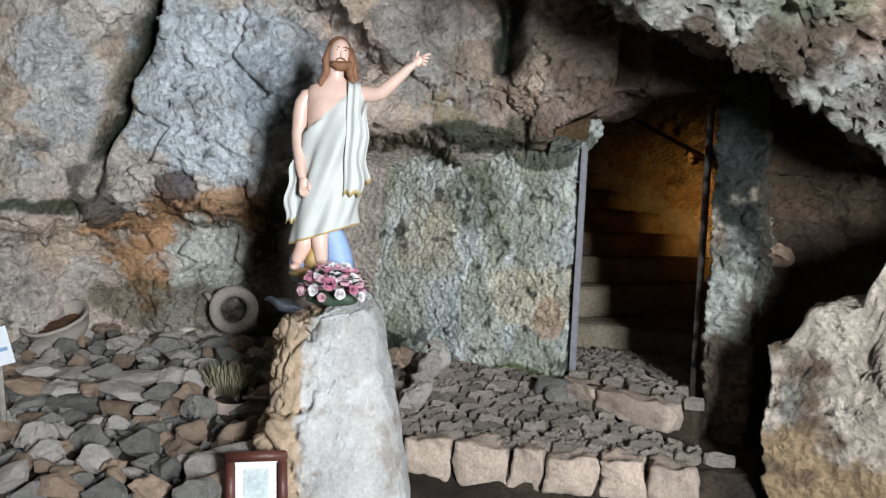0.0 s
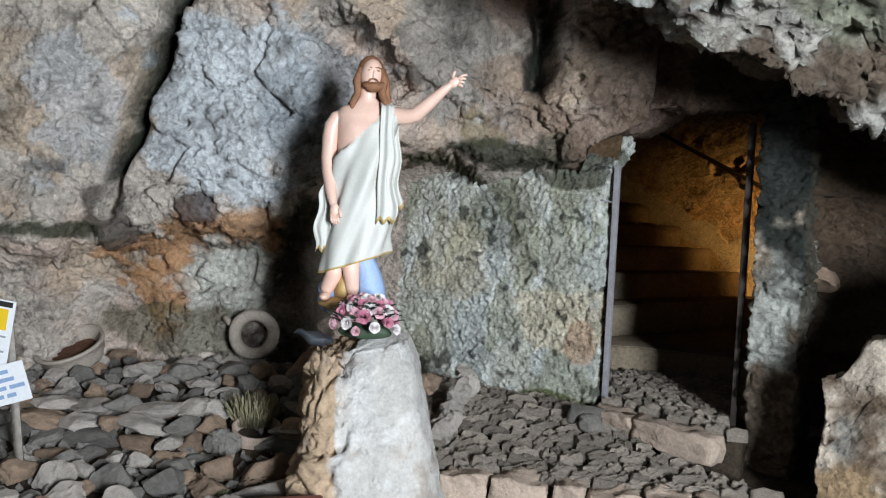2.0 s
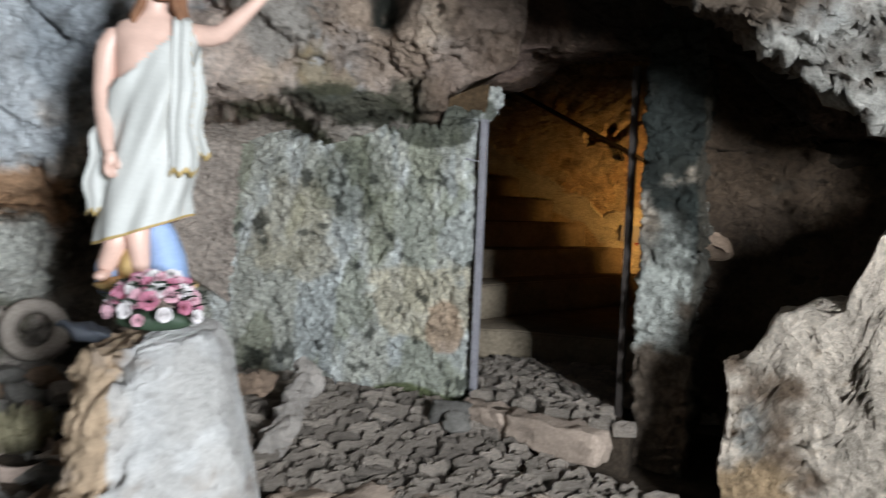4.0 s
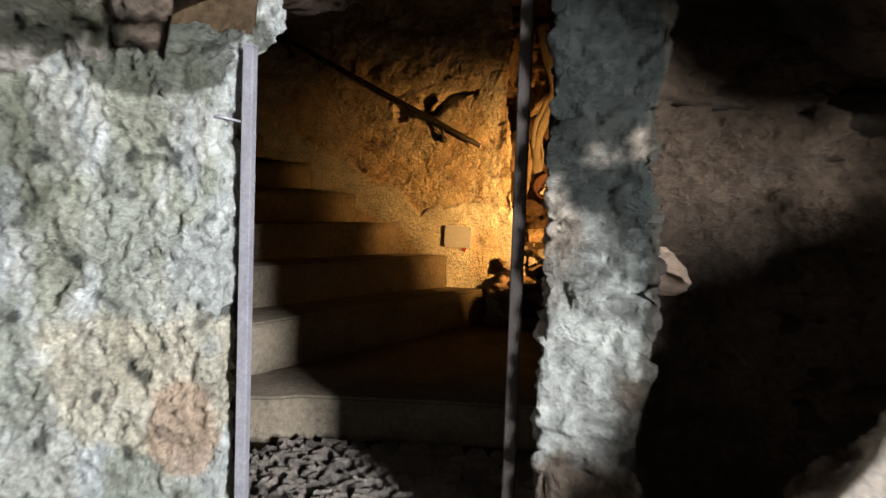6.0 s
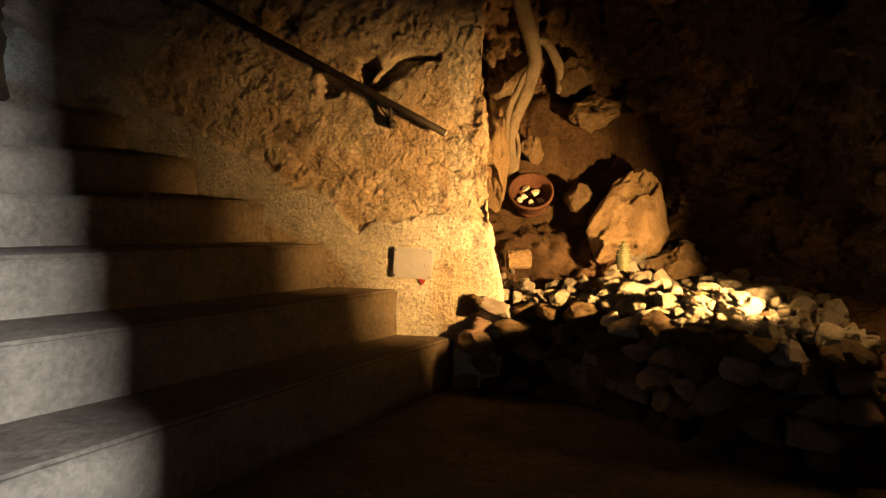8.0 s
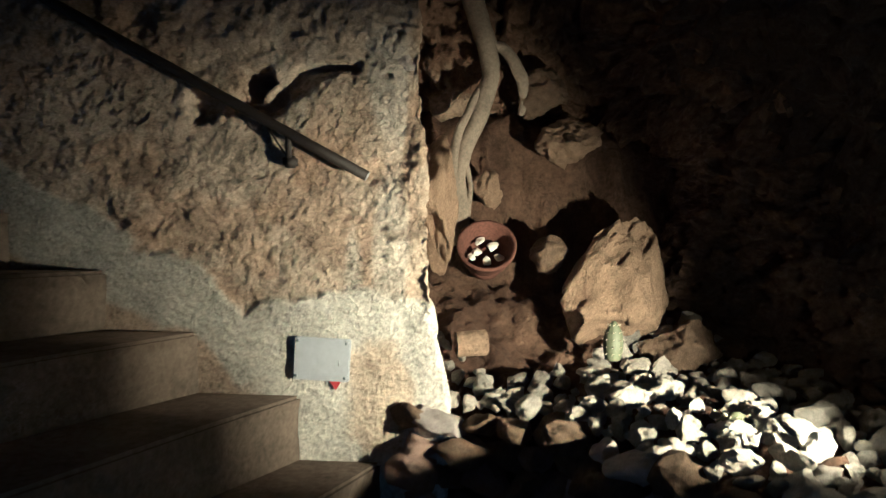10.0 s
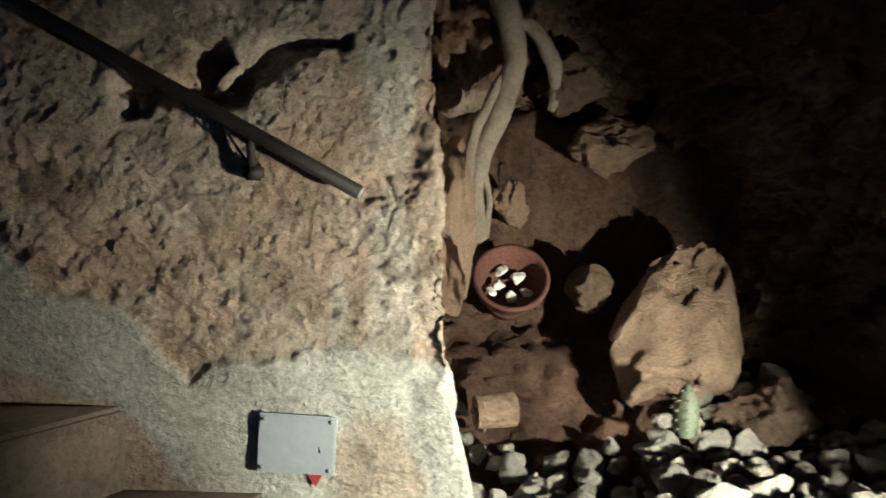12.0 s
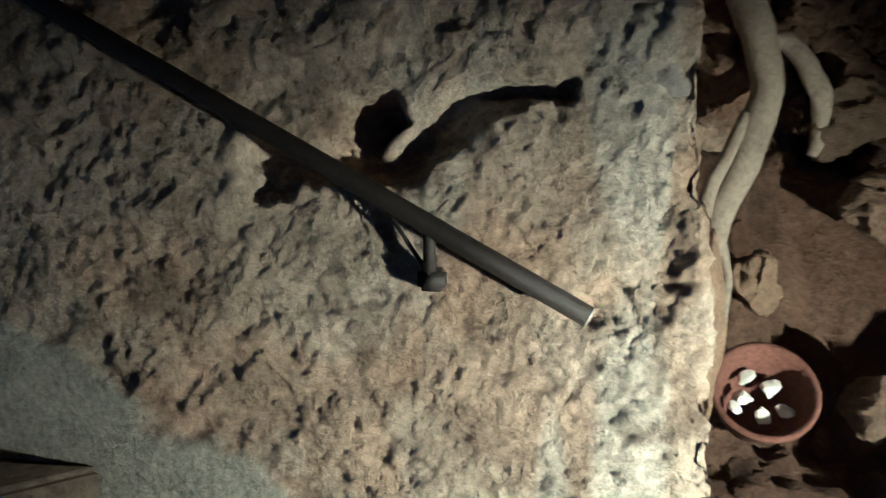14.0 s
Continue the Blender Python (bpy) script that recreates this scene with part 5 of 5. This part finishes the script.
SLATE = material("worn_paving_stone", (0.44, 0.375, 0.32), 0.85, grain=0.55, bump=1.0, pitted=0.6, size=0.6, spread=0.4)
OCHRESTONE = material("ochre_cave_stone", (0.28, 0.2, 0.115), 0.95, grain=0.5, bump=1.0, pitted=0.5, size=0.6, spread=0.15)
BROWNSTONE = material("brown_cave_stone", (0.27, 0.195, 0.115), 0.95, grain=0.6, bump=1.2, pitted=0.5, size=0.6, spread=0.25)
for k, (q, s) in enumerate((((-0.04, 0.0, 0.04), 0.05), ((0.03, 0.03, 0.045), 0.055), ((0.0, -0.045, 0.045), 0.045), ((0.055, -0.03, 0.05), 0.04), ((-0.03, 0.055, 0.045), 0.045), ((-0.06, -0.03, 0.05), 0.035))):
    ob = new("white_shard", stone_mesh("white_shard", 200 + k, material("white_shard", (0.6, 0.58, 0.52), 0.9) if k == 0 else bpy.data.materials["white_shard"], 0.5))
    ob.parent = pan
    ob.matrix_basis = Matrix.Translation(q) @ Matrix.Rotation(k, 4, "Z") @ Matrix.Diagonal((s, s * 0.8, s, 1))


def boulder(at, size, turn, mat, seed, label, sub=5, cuts=10, flat=0.95, taper=0.0, knobbly=1.0):
    me = stone_mesh("boulder", seed, mat, flat, cuts, sub)
    me.polygons.foreach_set("use_smooth", [True] * len(me.polygons))
    for v in me.vertices:
        q = v.co * 4 + Vector((seed, 0, 0))
        ridge = 0.5 - abs(noise.noise(q * 1.7))
        v.co += knobbly * (v.co.normalized() * 0.045 * ridge + 0.06 * noise.noise_vector(q) + 0.035 * noise.noise_vector(q * 2.8) + 0.02 * noise.noise_vector(q * 6.5))
        v.co.x *= 1 - taper * (v.co.z + 0.1)
        v.co.y *= 1 - taper * (v.co.z + 0.1)
    ob = new("boulder", me)
    ob.matrix_world = Matrix.Translation(at) @ Euler(turn).to_matrix().to_4x4() @ Matrix.Diagonal((*size, 1))
    return tagged(ob, label, "boulder")


boulder((-1.2, 8.72, 1.44), (0.42, 0.34, 0.58), (0.1, 0.2, 0.3), OCHRESTONE, 301, "large tan boulder leaning in the recess", taper=0.75, knobbly=0.4)
boulder((-1.36, 9.0, 2.07), (0.24, 0.26, 0.19), (0, 0.1, 0.2), OCHRESTONE, 302, "tan stone jutting from the recess rock")
boulder((-2.005, 8.66, 1.79), (0.22, 0.26, 0.6), (0, 0.03, 0.4), OCHRESTONE, 303, "tall ochre stone beside the root", knobbly=0.5)
boulder((-1.745, 9.0, 1.855), (0.13, 0.2, 0.17), (0.2, 0, 0), OCHRESTONE, 304, "rounded ochre stone behind the bowl")
boulder((-1.46, 8.82, 1.54), (0.14, 0.16, 0.17), (0.4, 0.2, 0.1), BROWNSTONE, 305, "rusty broken stone beside the large boulder")
boulder((-0.95, 8.55, 1.2), (0.24, 0.28, 0.26), (0.1, 0.6, 0.1), BROWNSTONE, 306, "brown stone at the foot of the dark rock")
boulder((-1.5, 9.05, 2.3), (0.22, 0.25, 0.2), (0.1, 0, 0.5), BROWNSTONE, 307, "brown stone lodged high in the recess")
boulder((-2.08, 8.12, 2.265), (0.1, 0.07, 0.08), (0.1, 0.2, 0), PALESTONE, 308, "pale stone set in the plaster near the wall end", 3)
cactus("ribbed_cactus", (-1.26, 8.33, 1.19), 0.034, 0.15, "pale green ribbed cactus standing in the gravel", 9)
cactus("round_cactus", (-1.0, 7.72, 1.06), 0.055, 0.09, "low round green cactus at the edge of the gravel")
bm = bmesh.new()
lathe(bm, [(0.05, 0), (0.052, 0.12), (0.045, 0.125), (0.043, 0.0)], 20)
shardp = part("tile_shard", bm, BROWNSTONE, None)
shardp.matrix_world = Matrix.Translation((-1.86, 8.42, 1.215)) @ Euler((0, radians(86), 0.2)).to_matrix().to_4x4()
tagged(shardp, "piece of old clay pipe lying on the gravel", "tile shard")


def bed_front(x):
    return np.interp(x, [-2.1, -1.75, -1.5, -1.3, -1.14, -0.95, -0.3], [8.12, 8.08, 8.0, 7.68, 7.36, 7.12, 7.05])


def bank_place(x, y):
    front = bed_front(x)
    yy = -y
    rise = 0.30 * step01(yy, 8.35, 8.95) + 0.85 * step01(yy, 8.88, 9.28)
    z = np.where(yy < front + 0.06, 0.55, 1.03 + rise + 0.08 * step01(yy - front, 0.1, 0.6))
    return x, yy, z
sheet("floor_earth_bank", bank_place, -2.3, 0.3, -9.6, -6.95, 0.025, lambda p, s, t: 0.06 * np.abs(fbm(p, 4, 4, 112)) + 0.04 * fbm(p, 9, 4, 111, 0.65) + 0.028 * np.abs(fbm(p, 16, 3, 115)) + 0.012 * fbm(p, 30, 2, 116), lambda p, s, t: mixcol(np.broadcast_to(np.array((0.135, 0.086, 0.047)), p.shape).copy(), (0.085, 0.052, 0.029), step01(fbm(p, 4, 4, 113), -0.2, 0.4)), EARTH, label="brown earth bank rising into the recess", category="earth bank")


# ---- pieces: rubble, paving, gravel ----
STONES = {m.name: [stone_mesh("stone", 10 * i + k, m, 0.8) for k in range(6)] for i, m in enumerate((GREYSTONE, WARMSTONE, PALESTONE, LIME, BROWNSTONE))}
SLATES = [slate_mesh("paving_stone", k, SLATE) for k in range(10)]


def pick(*names):
    return rng.choice(STONES[rng.choice(names)])


bank = new("rubble_bank")
bank.location = W(-1.7, 4.4, 0)
bank.rotation_euler = (0, 0, radians(36.2))
tagged(bank, "dry-stone bank of grey and tan rubble below the rock face", "stone bank", kind="structure")


def bank_stone(u, d, z, size, name, tilt=0.45):
    lay("stone", pick(*name), bank, (u + 1.7, d - 4.4, z), size, (rng.uniform(-tilt, tilt), rng.uniform(-tilt, tilt), rng.uniform(-0.4, 0.4)))


def scatter(name, pieces, mat, parent, label):
    """Small pieces too many to count, joined in one mesh; pieces: (matrix, mesh)."""
    verts, faces, base = [], [], 0
    for m, me in pieces:
        co = np.empty(len(me.vertices) * 3)
        me.vertices.foreach_get("co", co)
        turn_ = np.array(m)
        verts.append(co.reshape(-1, 3) @ turn_[:3, :3].T + turn_[:3, 3])
        faces += [[base + k for k in f.vertices] for f in me.polygons]
        base += len(me.vertices)
    ob = mesh_object(name, np.vstack(verts), faces, mat, parent, False, label)
    ob["kind"] = "stuff"
    return ob


CHIPS = [stone_mesh("chip", 70 + k, GREYSTONE, 0.8, 8, 1) for k in range(6)]
spots, tries = [], 0
while len(spots) < 235 and tries < 20000:
    tries += 1
    u, d = rng.uniform(-3.15, -0.95), rng.uniform(3.32, 5.3)
    s = rng.choice((0.2, 0.17, 0.15)) if len(spots) < 50 else rng.choice((0.15, 0.13, 0.11)) if len(spots) < 130 else rng.choice((0.11, 0.09, 0.075))
    s *= 1.1 if d < 4.0 else 0.9
    if 4.04 < d < 4.42 or (d < 4.6 and -1.34 < u < -1.0 and d > 4.2) or any((u - a) ** 2 + (d - b) ** 2 < (0.42 * (s + c)) ** 2 for a, b, c in spots):
        continue
    spots.append((u, d, s))
for u, d, s in spots:
    kinds_ = ("grey_field_stone", "grey_field_stone", "warm_field_stone", "pale_field_stone") if d > 4.4 else ("warm_field_stone", "pale_field_stone", "grey_field_stone")
    bank_stone(u, d, float(ground_height(np.array(u), np.array(d))) + 0.22 * s + rng.uniform(0.0, 0.03), (s * rng.uniform(1.0, 1.3), s * rng.uniform(0.75, 1.0), s * rng.uniform(0.7, 1.0)), kinds_, 0.55)
small = []
for k in range(620):
    u, d, s = rng.uniform(-3.15, -0.9), rng.uniform(3.3, 5.35), rng.uniform(0.035, 0.075)
    z = float(ground_height(np.array(u), np.array(d))) + 0.012
    small.append((Matrix.Translation((u + 1.7, d - 4.4, z)) @ Euler((rng.uniform(0, 6), rng.uniform(0, 6), 0)).to_matrix().to_4x4() @ Matrix.Diagonal((s * 1.3, s, s * 0.8, 1)), rng.choice(CHIPS)))
scatter("small_rubble", small, GREYSTONE, bank, "small grey broken stones between the rubble")
for row in range(5):
    u = -3.15 + rng.uniform(0, 0.1)
    while u < -0.98:
        w = rng.uniform(0.1, 0.27)
        if not (-1.34 < u + w / 2 < -1.0):
            bank_stone(u + w / 2, 4.08 + 0.075 * row + rng.uniform(-0.02, 0.02), 0.145 + 0.07 * row + rng.uniform(-0.008, 0.008), (w * 1.12, 0.2, rng.uniform(0.095, 0.125)), ("pale_field_stone", "grey_field_stone", "pale_field_stone", "warm_field_stone"), 0.12)
        u += w
boulder(W(-1.27, 4.2, 0.29), (0.16, 0.12, 0.2), (0.2, 0.5, 0.6), GREYSTONE, 330, "dark-rimmed pale stone tilted in the rubble")
for k, (u, d, z, s) in enumerate(((-0.95, 3.5, 0.12, 0.24), (-0.93, 3.75, 0.14, 0.2), (-0.98, 3.98, 0.2, 0.24), (-0.92, 4.3, 0.3, 0.26), (-0.88, 4.7, 0.42, 0.3), (-0.95, 5.0, 0.55, 0.3))):
    boulder(W(u, d, z), (s, s, s * 0.9), (k, 0.3 * k, k), WARMSTONE, 340 + k, "brown rubble stone against the pedestal", 3)

paving = new("paving_stones")
paving.location = W(0.4, 4.6, 0.2)
paving.rotation_euler = (0, 0, radians(36.2))
tagged(paving, "worn dark paving of small stones set in rows", "paving", kind="structure")
laid = []
for j in range(28):
    d = 4.10 + j * 0.066
    u = -0.45 + rng.uniform(-0.1, 0.0)
    while u < 1.45:
        w = rng.uniform(0.08, 0.2)
        at = W(u + w / 2, d, 0)
        front = d - 4.2 + 0.24 * min(max(u, -0.2), 1.2)
        inner = at.y > 4.50 - 0.23 * (at.x + 2.27) and at.x > -2.3
        if front > 0.05 and at.y < 4.62 and not inner:
            z = 0.172 + 0.15 * float(step01(d, 4.15, 5.3)) + rng.uniform(-0.016, 0.014)
            laid.append(((u + w / 2 - 0.4, d - 4.6 + rng.uniform(-0.012, 0.012), z - 0.2), (w * 1.04, rng.uniform(0.10, 0.15), 0.075), (rng.uniform(-0.35, 0.08), rng.uniform(-0.2, 0.2), rng.uniform(-0.3, 0.3))))
        u += w
for at, size, turn_ in laid[:300]:
    lay("paving_stone", rng.choice(SLATES), paving, at, size, turn_)
far = [(Matrix.Translation(at) @ Euler(turn_).to_matrix().to_4x4() @ Matrix.Diagonal((*size, 1)), rng.choice(SLATES)) for at, size, turn_ in laid[300:]]
if far:
    scatter("far_paving", far, SLATE, paving, "small worn paving stones towards the wall")
inside = new("paving_inside")
inside.location = (-2.0, 4.9, 0.385)
tagged(inside, "worn stone paving inside the doorway", "paving", kind="structure")
for j in range(26):
    y = 4.28 + j * 0.056
    x = -2.55 + rng.uniform(-0.1, 0)
    while x < -1.0:
        w = rng.uniform(0.07, 0.15)
        if not (4.55 < y < 4.85 and (x < -2.36 or x + w > -1.5)) and not (y < 4.6 and (x < -2.2 or x > -1.5 or y < 4.58 - 0.23 * (x + 2.27))) and y < 5.62 + 0.2 * (x + 2.6):
            lay("paving_stone", rng.choice(SLATES), inside, (x + w / 2 + 2.0, y - 4.9, 0.012), (w * 1.0, rng.uniform(0.075, 0.1), 0.06), (rng.uniform(-0.3, 0.0), rng.uniform(-0.15, 0.15), rng.uniform(-0.3, 0.3)))
        x += w


def block(name, a, b, width, z0, z1, mat, label, seed):
    """A rough-cut stone from a to b in plan."""
    a, b = Vector((*a, 0)), Vector((*b, 0))
    length_, mid = (b - a).length, (a + b) / 2
    bm = bmesh.new()
    bmesh.ops.create_cube(bm, size=1.0)
    bmesh.ops.subdivide_edges(bm, edges=bm.edges, cuts=5, use_grid_fill=True)
    bmesh.ops.subdivide_edges(bm, edges=bm.edges, cuts=1, use_grid_fill=True)
    for v in bm.verts:
        r = max(abs(v.co.x), abs(v.co.y), abs(v.co.z))
        v.co = v.co.lerp(v.co.normalized() * 0.55, 0.16)
        v.co = Vector((v.co.x * length_, v.co.y * width, v.co.z * (z1 - z0)))
        v.co += 0.034 * noise.noise_vector(v.co * 7 + Vector((seed * 5.3, 0, 0))) + 0.016 * noise.noise_vector(v.co * 22 + Vector((seed, 0, 0)))
    ob = part(name, bm, mat, None)
    ob.matrix_world = Matrix.Translation((mid.x, mid.y, (z0 + z1) / 2)) @ Matrix.Rotation(math.atan2(b.y - a.y, b.x - a.x), 4, "Z")
    return tagged(ob, label, "kerb stone", "kerb stones of the terrace")


KERB = material("pinkish_kerb_stone", (0.44, 0.345, 0.28), 0.92, grain=0.4, bump=0.8, size=0.7, spread=0.15)
cuts_ = [-0.13, 0.12, 0.42, 0.60, 0.86, 1.1, 1.35]
for k, (a, b) in enumerate(zip(cuts_, cuts_[1:])):
    pa, pb = W(a + 0.008, 4.25 - 0.24 * max(a, -0.2), 0), W(b - 0.008, 4.25 - 0.24 * b, 0)
    block("kerb_stone", pa[:2], pb[:2], 0.2, 0.0, 0.2 + rng.uniform(-0.01, 0.012), KERB, "rough pinkish kerb stone of the paved terrace", k)
for k, (a, b) in enumerate((((-2.29, 4.53), (-2.02, 4.47)), ((-2.02, 4.47), (-1.5, 4.36)))):
    block("kerb_stone", a, b, 0.15, 0.24, 0.405, KERB, "pale rough threshold stone before the doorway", 20 + k)
for k, (q, s) in enumerate((((-2.33, 4.42, 0.36), 0.2), ((-2.25, 4.32, 0.34), 0.14), ((-2.5, 4.5, 0.31), 0.14))):
    boulder(q, (s, s, s * 0.7), (0.2, 0, k), GREYSTONE, 360 + k, "grey corner stone at the foot of the plastered jamb", 3)

trough = new("stone_trough")
trough.location = W(-0.15, 4.85, 0.2)
trough.rotation_euler = (0, 0, radians(36.2))
tagged(trough, "low curb of pale stones behind the pedestal", "stone curb")
for k in range(9):
    f = k / 8
    lay("stone", STONES["pale_field_stone"][k % 6], trough, (0.16 - 0.16 * f, 0.18 - 0.38 * f, 0.34 - 0.27 * f), (0.15, 0.17, 0.16), (k, 0.3, 0.5 * k))
for k in range(6):
    lay("stone", STONES["warm_field_stone"][k % 6], trough, (-0.06 - 0.03 * k, 0.2 - 0.02 * k, 0.28), (0.13, 0.12, 0.13), (k, 0.4, k))

nook = new("niche_masonry")
nook.location = W(1.9, 4.3, 0.9)
nook.rotation_euler = (0, 0, radians(36.2))
tagged(nook, "loose pale masonry stones left in the side recess", "masonry", kind="structure")
for u, z, w, h, kind_ in ((1.80, 1.33, 0.11, 0.10, "pale_field_stone"), (1.95, 1.27, 0.18, 0.14, "warm_field_stone")):
    lay("stone", rng.choice(STONES[kind_]), nook, (u - 1.9, 0.33 + 0.03 * rng.random(), z - 0.9), (w * 1.3, 0.3, h * 1.4), (rng.uniform(-0.1, 0.1), rng.uniform(-0.12, 0.12), rng.uniform(-0.15, 0.15)))

retaining = new("retaining_wall")
retaining.location = (-1.4, 7.7, 0.55)
tagged(retaining, "low dry-stone wall of brown rubble holding the gravel", "stone wall", kind="structure")
crest = [(-2.02, 8.10), (-1.75, 8.06), (-1.5, 7.98), (-1.3, 7.68), (-1.14, 7.36), (-0.95, 7.12), (-0.45, 7.05)]
for row in range(5):
    for (ax, ay), (bx, by) in zip(crest, crest[1:]):
        n = max(2, int(math.hypot(bx - ax, by - ay) / 0.12))
        for k in range(n):
            f = (k + 0.5 * (row % 2) + rng.uniform(-0.15, 0.15)) / n
            s = rng.uniform(0.12, 0.19)
            lay("stone", pick("brown_cave_stone", "warm_field_stone" if row < 4 else "pale_field_stone"), retaining, (ax + (bx - ax) * f + 1.4 + rng.uniform(-0.02, 0.02), ay + (by - ay) * f - 7.7 + rng.uniform(-0.03, 0.02), 0.06 + row * 0.096), (s * 1.1, s, s * 0.85), (rng.uniform(-0.4, 0.4), rng.uniform(-0.4, 0.4), rng.uniform(0, 6)))

gravel = new("gravel_bed")
gravel.location = (-1.4, 8.0, 1.05)
tagged(gravel, "bed of pale broken limestone pieces", "gravel", kind="structure")
made, tries = 0, 0
taken = []
while made < 290 and tries < 9000:
    tries += 1
    x, y = rng.uniform(-2.02, -0.5), rng.uniform(7.1, 8.72)
    front = float(bed_front(x))
    s = rng.choice((0.035, 0.045, 0.055, 0.065, 0.08, 0.1))
    if y < front + 0.05 or (x < -1.95 and y < 8.15) or y > 8.55 + 0.15 * math.sin(5 * x):
        continue
    if any((x - a) ** 2 + (y - b) ** 2 < (0.36 * (s + c)) ** 2 for a, b, c in taken):
        continue
    taken.append((x, y, s))
    z = 1.03 + 0.30 * float(step01(y, 8.35, 8.95)) + 0.08 * float(step01(y - front, 0.1, 0.6))
    lay("gravel_stone", rng.choice(STONES["broken_limestone"]), gravel, (x + 1.4, y - 8.0, z - 1.05 + s * 0.2), (s * 1.25, s * rng.uniform(0.8, 1.2), s), (rng.uniform(-0.6, 0.6), rng.uniform(-0.6, 0.6), rng.uniform(0, 6)))
    made += 1
